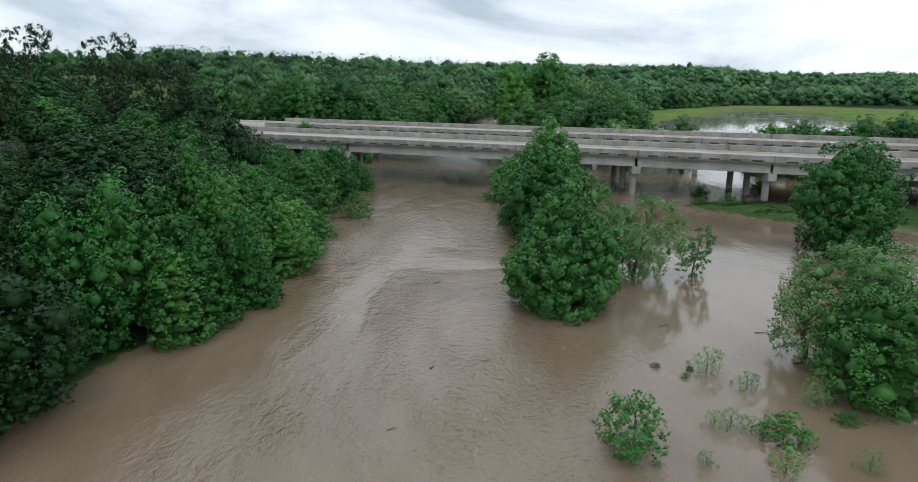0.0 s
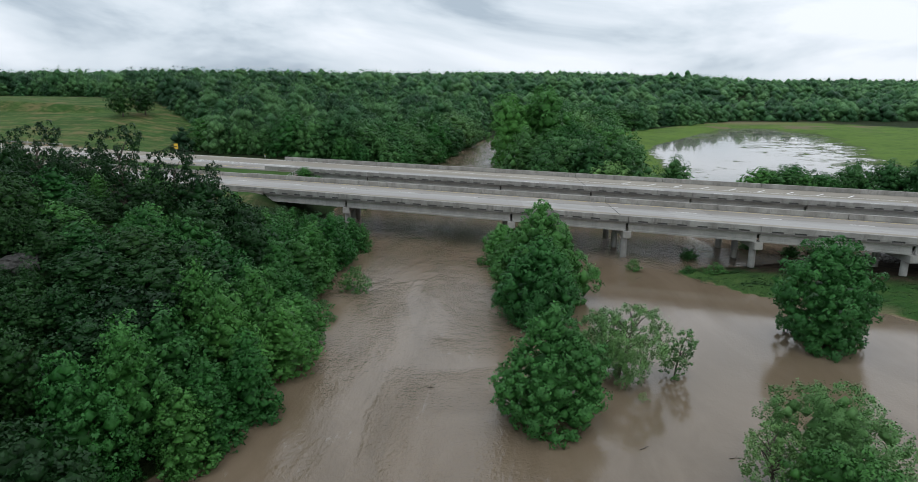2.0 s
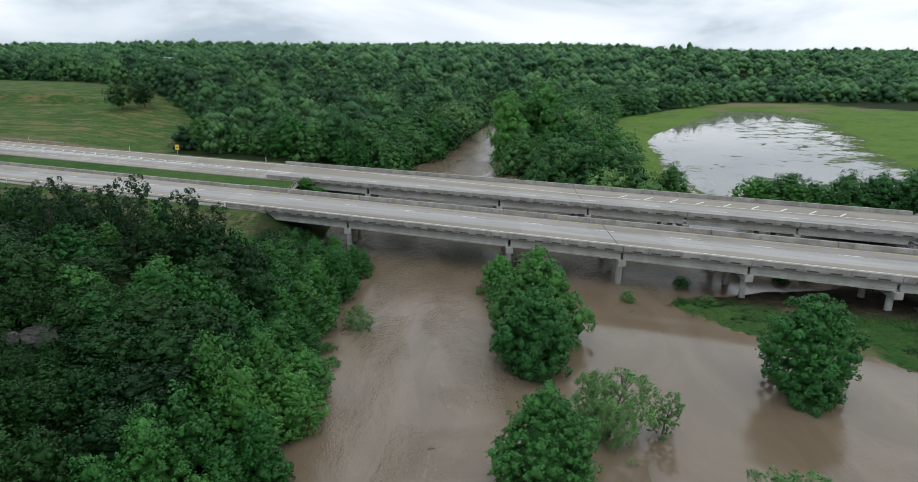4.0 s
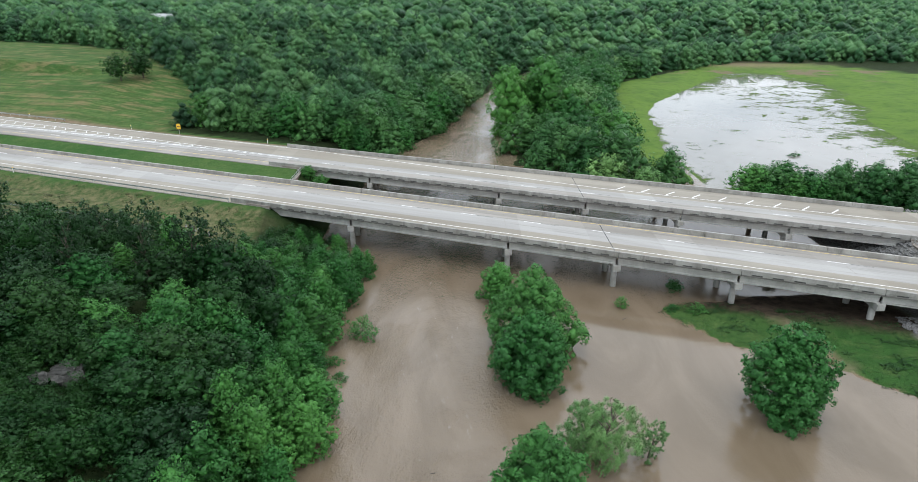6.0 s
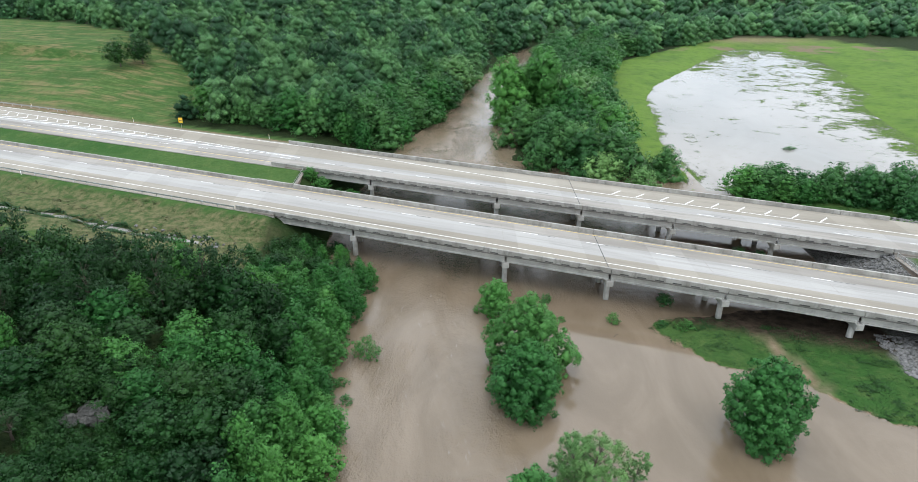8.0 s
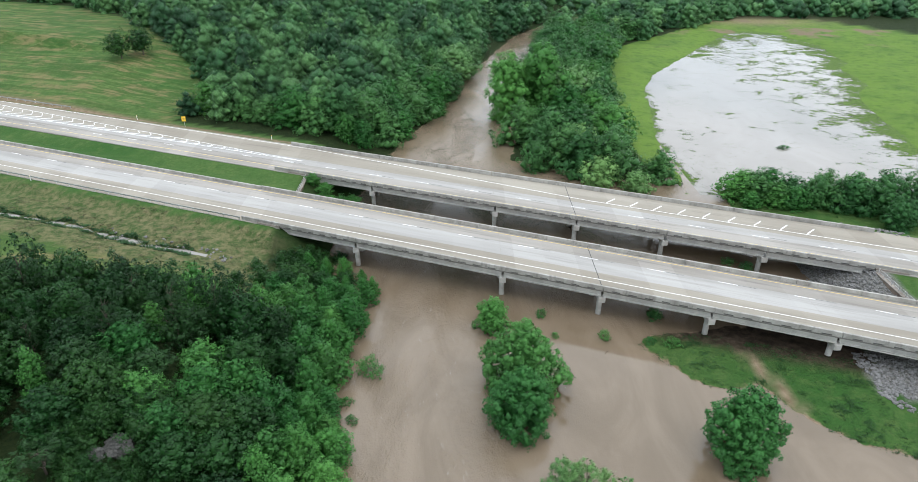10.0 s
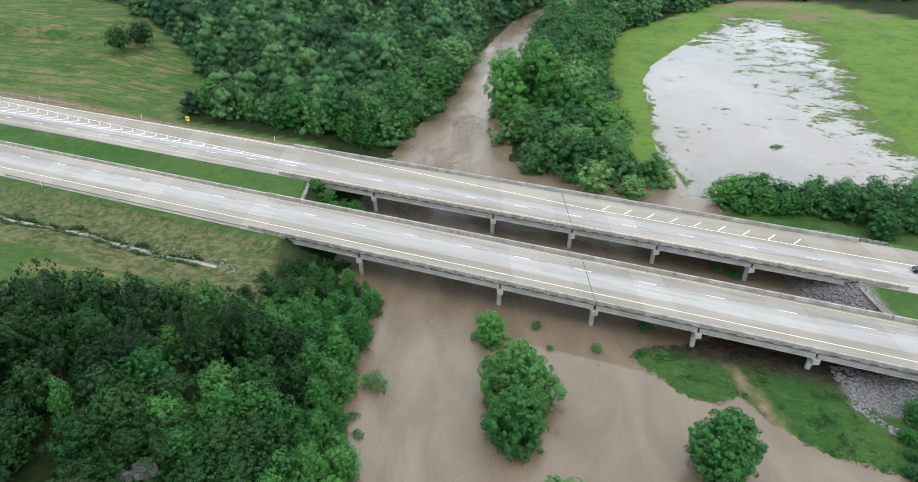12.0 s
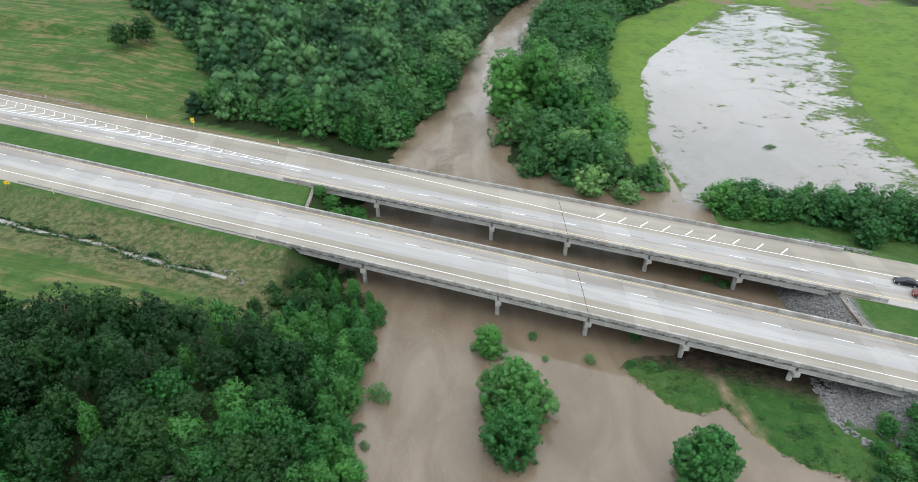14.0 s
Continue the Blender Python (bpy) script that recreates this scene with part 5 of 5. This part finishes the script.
# ---- roadside furniture ----
def guard_rail(x0, x1, s, label):
    g = thing("guard_rail", label, "guard rail")
    bm = bmesh.new()
    for lo, hi, out in ((0.42, 0.52, 0.05), (0.52, 0.62, 0.0), (0.62, 0.72, 0.05)):
        tmp = strip(x0, x1, s - 0.03 - out, s + 0.03 - out, lo, hi)
        m_tmp = bpy.data.meshes.new("t")
        tmp.to_mesh(m_tmp)
        tmp.free()
        bm.from_mesh(m_tmp)
        bpy.data.meshes.remove(m_tmp)
    part("beam", bm, STEEL, g)
    n = int((x1 - x0) / 3.6)
    for i in range(n + 1):
        x = x0 + 0.2 + (x1 - x0 - 0.5) * i / n
        part("post", strip(x, x + 0.14, s + 0.04, s + 0.2, -0.6, 0.68), STEEL, g)


guard_rail(-109.5, -43.8, -0.1, "galvanised steel guard rail beside the highway")
guard_rail(-165, -118, 47.6, "galvanised steel guard rail at the field edge")
wall = thing("median_barrier", "long pale concrete barrier along the median grass", "barrier")
for i in range(24):
    x = -43.6 - 9.0 * i
    part("barrier_unit", bevel(strip(x - 8.95, x, 15.5, 15.95, -0.1, 0.72, 15.5, 15.95), 0.05), RAIL_CONC, wall)


def road_sign(x, s, w, h, up, label):
    t = thing("road_sign", label, "road sign", at=(x, road_y(x, s), float(ground_z(x, road_y(x, s)))))
    bm = bmesh.new()
    bmesh.ops.create_cube(bm, size=1.0, matrix=Matrix.Translation((0, 0, up / 2 - 0.2)) @ Matrix.Diagonal((0.09, 0.09, up + 0.4, 1)))
    part("post", bm, STEEL, t)
    bm = bmesh.new()
    bmesh.ops.create_cube(bm, size=1.0, matrix=Matrix.Translation((0, -0.07, up)) @ Matrix.Diagonal((w, 0.03, h, 1)))
    part("panel", bevel(bm, 0.01), SIGN_Y, t)
    bm = bmesh.new()
    bmesh.ops.create_cube(bm, size=1.0, matrix=Matrix.Translation((0, -0.09, up)) @ Matrix.Diagonal((w * 0.62, 0.012, h * 0.12, 1)))
    part("bar", bm, JOINT, t)
    return t


road_sign(-78.0, 48.6, 1.15, 1.5, 2.4, "yellow roadside warning sign on a steel post")
near_sign = road_sign(-111.2, -2.2, 1.5, 0.9, 1.2, "yellow object marker at the guard rail's end")
post_proto = None
for x, s in ((-94.0, 47.8), (-50.0, 47.6), (-132.0, 47.9), (-168, 48.0), (-98.0, -0.9)):
    y = road_y(x, s)
    if post_proto is None:
        post_proto = thing("delineator_post", "slim white roadside marker post", "marker post", "roadside marker posts", at=(x, y, float(ground_z(x, y))))
        bm = bmesh.new()
        bmesh.ops.create_cone(bm, cap_ends=True, segments=8, radius1=0.07, radius2=0.06, depth=1.5, matrix=Matrix.Translation((0, 0, 0.6)))
        part("pole", bm, PAINT_W, post_proto)
        bm = bmesh.new()
        bmesh.ops.create_cone(bm, cap_ends=True, segments=8, radius1=0.085, radius2=0.085, depth=0.2, matrix=Matrix.Translation((0, 0, 1.2)))
        part("reflector", bm, SIGN_Y, post_proto)
    else:
        copy_thing(post_proto, pose(x, y, float(ground_z(x, y))))

# ---- vehicles on the far carriageway ----
def plain(name, rough, metal, dark, light):
    m = Mat(name, rough, metal)
    return m.color(m.mix(m.span(m.noise(3, 3), 0.3, 0.7), dark, light)).m


PAINT_NAVY = plain("dark_blue_car_paint", 0.25, 0.3, (0.012, 0.016, 0.022), (0.018, 0.023, 0.032))
PAINT_RED = plain("dark_red_truck_paint", 0.3, 0.2, (0.110, 0.020, 0.015), (0.140, 0.030, 0.022))
CAR_GLASS = plain("tinted_car_glass", 0.05, 0.0, (0.010, 0.012, 0.014), (0.016, 0.018, 0.020))
TYRE = plain("tyre_rubber", 0.85, 0.0, (0.014, 0.014, 0.014), (0.024, 0.023, 0.022))
LAMP = plain("lamp_lens", 0.2, 0.0, (0.55, 0.55, 0.53), (0.65, 0.65, 0.63))
TAIL = plain("red_tail_lens", 0.25, 0.0, (0.26, 0.012, 0.010), (0.32, 0.020, 0.015))


def side_profile(points, low, top):
    """A side outline of (x, z) points, drawn out to a half width that narrows from low to top."""
    bm = bmesh.new()
    zs = [z for _, z in points]
    half = [low + (top - low) * (z - min(zs)) / (max(zs) - min(zs)) for z in zs]
    a = [bm.verts.new((x, -w, z)) for (x, z), w in zip(points, half)]
    b = [bm.verts.new((x, w, z)) for (x, z), w in zip(points, half)]
    bm.faces.new(a)
    bm.faces.new(b[::-1])
    for i in range(len(points)):
        j = (i + 1) % len(points)
        bm.faces.new((a[i], b[i], b[j], a[j]))
    bmesh.ops.recalc_face_normals(bm, faces=bm.faces)
    return bm


def brick(x0, x1, y0, y1, z0, z1):
    return prism(bmesh.new(), [(x0, y0), (x1, y0), (x1, y1), (x0, y1)], z0, z1)


def add_wheels(car, xs, half, radius):
    for x in xs:
        for side in (-1, 1):
            bm = bmesh.new()
            bmesh.ops.create_cone(bm, cap_ends=True, segments=20, radius1=radius, radius2=radius, depth=0.22, matrix=Matrix.Translation((x, side * half, radius)) @ Matrix.Rotation(math.pi / 2, 4, "X"))
            wheel = part("wheel", bevel(bm, 0.02), TYRE, car)
            bm = bmesh.new()
            bmesh.ops.create_cone(bm, cap_ends=True, segments=16, radius1=radius * 0.6, radius2=radius * 0.6, depth=0.24, matrix=Matrix.Translation((x, side * half, radius)) @ Matrix.Rotation(math.pi / 2, 4, "X"))
            part("rim", bm, STEEL, wheel)


def add_lamps(car, front, rear, half, z):
    for side in (-1, 1):
        y = side * (half - 0.22)
        part("headlight", brick(front - 0.03, front + 0.02, y - 0.17, y + 0.17, z, z + 0.15), LAMP, car)
        part("tail_light", brick(rear - 0.02, rear + 0.03, y - 0.15, y + 0.15, z + 0.05, z + 0.22), TAIL, car)


def on_road(car, x, s):
    car.matrix_basis = pose(x, road_y(x, s), road_z(x) + 0.004, 0, 0, 180 - math.degrees(math.atan(SLOPE)))


sedan = thing("car", "dark blue sedan with tinted windows on the far carriageway", "car")
part("body", bevel(side_profile([(-2.3, 0.3), (-2.32, 0.8), (-1.7, 0.96), (1.0, 0.95), (2.05, 0.80), (2.3, 0.6), (2.3, 0.3)], 0.88, 0.82), 0.05, 2), PAINT_NAVY, sedan)
part("windows", bevel(side_profile([(-1.75, 0.955), (-1.15, 1.38), (0.3, 1.41), (1.15, 0.955)], 0.80, 0.60), 0.03), CAR_GLASS, sedan, "tinted glass windows")
part("roof", bevel(side_profile([(-1.15, 1.385), (-0.9, 1.44), (0.1, 1.46), (0.32, 1.415)], 0.61, 0.52), 0.01), PAINT_NAVY, sedan)
add_wheels(sedan, (-1.4, 1.4), 0.80, 0.33)
add_lamps(sedan, 2.3, -2.32, 0.88, 0.58)
on_road(sedan, 92.0, 36.0)

truck = thing("pickup_truck", "dark red pickup truck with a black open bed", "truck")
part("body", bevel(side_profile([(-2.6, 0.45), (-2.6, 1.02), (1.2, 1.05), (2.45, 0.98), (2.6, 0.8), (2.6, 0.45)], 0.95, 0.90), 0.05, 2), PAINT_RED, truck)
part("cab_windows", bevel(side_profile([(-0.6, 1.05), (-0.5, 1.64), (0.55, 1.66), (1.15, 1.05)], 0.84, 0.68), 0.03), CAR_GLASS, truck, "dark glass cab windows")
part("roof", bevel(side_profile([(-0.52, 1.645), (-0.42, 1.72), (0.42, 1.73), (0.57, 1.665)], 0.69, 0.62), 0.01), PAINT_RED, truck)
for side in (-1, 1):
    part("bed_wall", brick(-2.55, -0.66, side * 0.86 - 0.05, side * 0.86 + 0.05, 1.03, 1.32), TYRE, truck, "black bed side")
part("tailgate", brick(-2.6, -2.52, -0.86, 0.86, 1.03, 1.32), TYRE, truck, "black tailgate")
part("bed_liner", brick(-2.5, -0.68, -0.80, 0.80, 1.03, 1.06), TYRE, truck)
add_wheels(truck, (-1.55, 1.65), 0.86, 0.40)
add_lamps(truck, 2.6, -2.6, 0.95, 0.72)
on_road(truck, 93.6, 32.2)

# ---- rocks ----
sm = Mat("mossy_rock", 0.95)
MOSSY = sm.color(sm.mix(sm.span(sm.noise(1.3, 5, 0.7), 0.4, 0.65), (0.030, 0.029, 0.025), (0.110, 0.106, 0.096))).bump(sm.noise(5, 5), 0.8, 0.1).m


def rock_arrays(rng, pts, sizes):
    """Angular broken stones, joined."""
    n = len(pts)
    v = ICO_V[None] * rng.uniform(0.6, 1.25, (n, 12, 1)) * rng.uniform(0.6, 1.2, (n, 1, 3)) * np.asarray(sizes)[:, None, None]
    a = rng.uniform(0, 6.28, n)
    c, s = np.cos(a)[:, None], np.sin(a)[:, None]
    v = np.stack([v[..., 0] * c - v[..., 1] * s, v[..., 0] * s + v[..., 1] * c, v[..., 2] * 0.75], -1) + np.asarray(pts)[:, None]
    return v.reshape(-1, 3), (ICO_F[None] + (np.arange(n) * 12)[:, None, None]).reshape(-1, 3)


def riprap(label, seed, n, test, box):
    r = np.random.default_rng(seed)
    x, y = r.uniform(box[0], box[2], n * 8), r.uniform(box[1], box[3], n * 8)
    ok = test(x, y)
    x, y = x[ok][:n], y[ok][:n]
    v, f = rock_arrays(r, np.stack([x, y, ground_z(x, y) + 0.05], -1), r.uniform(0.16, 0.46, len(x)))
    tagged(new("riprap", mesh_arrays("riprap", v, [f], ROCK)), label, "riprap", kind="stuff")


riprap("pale broken riprap stones on the slope between the bridges", 91, 1400, lambda x, y: (y - road_y(x, 0) > 11) & (y - road_y(x, 0) < 33) & (x > 63 + 0.1 * (y - 95)), (61, 80, 77, 125))
riprap("pale broken riprap stones below the bridge end", 92, 950, lambda x, y: (y - road_y(x, 0) < 4) & (y - road_y(x, 0) > -11 + 5 * (np.sin(x * 1.3 + y) > -0.4)) & (x > 63.5 + 0.5 * np.sin(y)) & (x + 0.45 * (y - 76) < 77), (62, 63, 77, 90))
riprap("scattered pale stones beside the far bridge end", 93, 260, lambda x, y: (y - road_y(x, 0) > 45.5) & (y - road_y(x, 0) < 50.5), (66, 100, 92, 130))
riprap("grey stones along the ditch", 94, 45, lambda x, y: (np.abs(y - road_y(x, 0) + 12.5) < 1.8), (-70, 100, -42, 130))

for i, (x, y, k) in enumerate(((-37.0, 53.2, 1.5), (-38.7, 51.6, 0.9))):
    r = np.random.default_rng(200 + i)
    bm = bmesh.new()
    bmesh.ops.create_icosphere(bm, subdivisions=3, radius=k)
    for v in bm.verts:
        v.co *= 1 + 0.5 * noise.noise(v.co * 1.1 / k + Vector((i * 3.1, 0, 0))) + 0.28 * noise.noise(v.co * 2.6 / k)
        v.co.z = max(min(v.co.z * 0.7, 0.42 * k), -0.5 * k)
    me = bpy.data.meshes.new("boulder")
    bm.to_mesh(me)
    bm.free()
    me.materials.append(MOSSY)
    ob = tagged(new("boulder", me), "weathered grey boulder outcrop in the bank woods", "boulder", "rock outcrop")
    ob.location = (x, y, float(ground_z(x, y)) + 0.45 * k)

# ---- ditch water at the embankment's foot ----
bm = bmesh.new()
row = []
for i in range(60):
    x = -150 + i * 1.75
    s = -13.3 - 1.0 * float(wobble(x, road_y(x, -13.3), 0.12))
    w = max(0.1, 0.7 + 0.7 * math.sin(i * 0.9) * math.sin(i * 0.37 + 1))
    z = float(ground_z(x, road_y(x, s))) + 0.2
    row.append((bm.verts.new((x, road_y(x, s - w), z)), bm.verts.new((x, road_y(x, s + w), z))))
for (a, c), (d, e) in zip(row, row[1:]):
    bm.faces.new((a, d, e, c))
me = bpy.data.meshes.new("water_ditch")
bm.to_mesh(me)
bm.free()
me.materials.append(POND)
tagged(new("water_ditch", me), "narrow pale water in a drainage ditch", "water", kind="structure")


# ---- grass and weeds ----
def tufts(name, label, pts, sizes, mat, seed, blades=7):
    """Upright blades in small fans."""
    r = np.random.default_rng(seed)
    n = len(pts)
    p = np.repeat(np.asarray(pts), blades, 0)
    k = np.repeat(np.asarray(sizes), blades)[:, None]
    a = r.uniform(0, 6.28, n * blades)
    d = np.stack([np.cos(a), np.sin(a), 0 * a], -1)
    side = np.stack([-np.sin(a), np.cos(a), 0 * a], -1)
    foot = p + d * k * r.uniform(0, 0.5, (n * blades, 1))
    tip = foot + d * k * r.uniform(0.5, 1.0, (n * blades, 1)) + np.array((0, 0, 1.0)) * k * r.uniform(0.35, 0.75, (n * blades, 1))
    w = side * k * 0.2
    v = np.stack([foot + w, foot - w, tip], 1).reshape(-1, 3)
    up = np.repeat(unit(d * 0.35 + (0, 0, 1.0) + 0.25 * r.normal(size=d.shape)), 3, 0)
    tagged(new(name, mesh_arrays(name, v, [np.where((np.cross(v[1::3] - v[0::3], v[2::3] - v[0::3])[:, 2] > 0)[:, None], np.arange(len(v)).reshape(-1, 3), np.arange(len(v)).reshape(-1, 3)[:, ::-1])], mat, normals=up)), label, "grass", kind="stuff")


GRASS_BLADE = leaf_material("grass_blade", (0.018, 0.062, 0.016), (0.052, 0.122, 0.032), 0.6, 0.35, 0.0)
POND_BLADE = leaf_material("flooded_grass_blade", (0.085, 0.125, 0.048), (0.150, 0.190, 0.085), 0.6, 0.35, 0.0)
DRY_BLADE = leaf_material("dry_weed", (0.060, 0.080, 0.030), (0.19, 0.165, 0.085), 0.7, 0.35, 0.0)
r = np.random.default_rng(301)
x, y = r.uniform(29, 82, 30000), r.uniform(56, 97, 30000)
z = ground_z(x, y)
s = y - road_y(x, 0)
trail = np.abs(x - 47.6 - 0.25 * (82 - y)) < 1.0
ok = (depth_in(GRASS_BANK, x, y) + 1.1 * wobble(x, y, 0.9, 3) + r.uniform(-0.6, 0.5, 30000) > 0.1) & (s < 1.5) & ~trail & (z > -0.35) & ~((x > 63) & (s > -12))
tufts("bank_grass", "tall green grass and weeds on the flooded bank", np.stack([x, y, np.maximum(z, -0.04) - 0.02], -1)[ok], r.uniform(0.06, 0.20, ok.sum()) * (1.0 + 0.9 * (wobble(x, y, 0.55, 2) > 0.35)[ok]), GRASS_BLADE, 302, 6)
x, y = r.uniform(60, 190, 60000), r.uniform(148, 372, 60000)
rim = depth_in(LAKE, x, y)
clump = wobble(x + 0.6 * y, y, 0.13, 4) + 0.6 * wobble(x, y - 0.7 * x, 0.47, 1) + r.uniform(-0.5, 0.5, len(x))
ok = (rim > -1) & (rim < 26) & (clump - 0.05 * rim + 0.7 * step(112, 132, x) + 0.3 * step(285, 330, y) > 0.75)
tufts("pond_grass", "sparse grass standing out of the flood pond", np.stack([x, y, 0 * x - 0.05], -1)[ok], r.uniform(0.2, 0.5, ok.sum()), POND_BLADE, 303, 3)
x = r.uniform(-140, -36, 9000)
s = r.uniform(-21, -2, 9000)
y = road_y(x, s)
z = ground_z(x, y)
ok = wobble(x, y, 0.4, 2) + r.uniform(-0.5, 0.5, 9000) > 0.1
tufts("embankment_weeds", "dry rough weeds on the embankment slope", np.stack([x, y, z - 0.03], -1)[ok], r.uniform(0.15, 0.40, ok.sum()), DRY_BLADE, 304, 5)
x = r.uniform(-150, -50, 2600)
s = -13.3 - 1.0 * wobble(x, road_y(x, -13.3), 0.12) + np.sign(r.uniform(-1, 1, 2600)) * r.uniform(0.7, 1.8, 2600) * (0.4 + np.abs(wobble(x, x, 0.2, 1)))
y = road_y(x, s)
tufts("ditch_reeds", "tall green reeds beside the ditch", np.stack([x, y, ground_z(x, y) - 0.02], -1), r.uniform(0.3, 0.75, 2600), GRASS_BLADE, 305, 6)

# ---- driftwood ----
for i, (x, y, ln, turn, g) in enumerate(((20.2, 36.2, 2.4, -6, 0.10), (23.8, 29.6, 1.0, -50, 0.05), (13.9, 42.2, 0.9, 30, 0.03), (20.0, 41.0, 0.9, 5, 0.03), (-2.2, 52.0, 0.7, 10, 0.05), (-1.7, 35.4, 0.6, 70, 0.05), (1.5, 36.5, 0.5, 20, 0.04), (-3.5, 28.5, 0.5, 30, 0.03), (24.6, 84.0, 1.2, 40, 0.05))):
    rr = np.random.default_rng(400 + i)
    path = [(np.array((ln * f, rr.normal(0, 0.04 * ln), 0.03 + 0.02 * rr.normal())), g * (1.05 - 0.7 * f)) for f in (0, 0.25, 0.5, 0.75, 1.0)]
    fork = [(path[2][0], g * 0.5), (path[2][0] + (0.2 * ln, 0.16 * ln, 0.10 * ln), g * 0.2)]
    v, f = tube_arrays([path, fork])
    log = tagged(new("driftwood", mesh_arrays("driftwood", v, [f], BARK, smooth=True)), "dark waterlogged branch floating on the flood", "driftwood", "driftwood")
    log.matrix_basis = pose(x, y, 0.0, 0, 0, turn)

# ---- farm house among the far trees ----
hx, hy = -186.0, 432.0
house = thing("house", "small pale gabled farmhouse among distant trees", "house", at=(hx, hy, float(ground_z(hx, hy)) + 1.6))
bm = bmesh.new()
prism(bm, [(-6, -4), (6, -4), (6, 4), (-6, 4)], -3.5, 5.0)
part("wall", bm, PAINT_W, house)
bm = bmesh.new()
a = [bm.verts.new(c) for c in ((-6.5, -4.6, 4.9), (6.5, -4.6, 4.9), (6.5, 0, 8.0), (-6.5, 0, 8.0), (6.5, 4.6, 4.9), (-6.5, 4.6, 4.9))]
bm.faces.new((a[0], a[1], a[2], a[3]))
bm.faces.new((a[3], a[2], a[4], a[5]))
bm.faces.new((a[0], a[3], a[5]))
bm.faces.new((a[1], a[4], a[2]))
bm.faces.new((a[0], a[5], a[4], a[1]))
part("roof", bm, STEEL, house, "grey metal roof")
for wx in (-3.5, 0.0, 3.5):
    bm = bmesh.new()
    prism(bm, [(wx - 0.6, -4.06), (wx + 0.6, -4.06), (wx + 0.6, -3.98), (wx - 0.6, -3.98)], 2.4, 3.9)
    part("window", bm, JOINT, house)
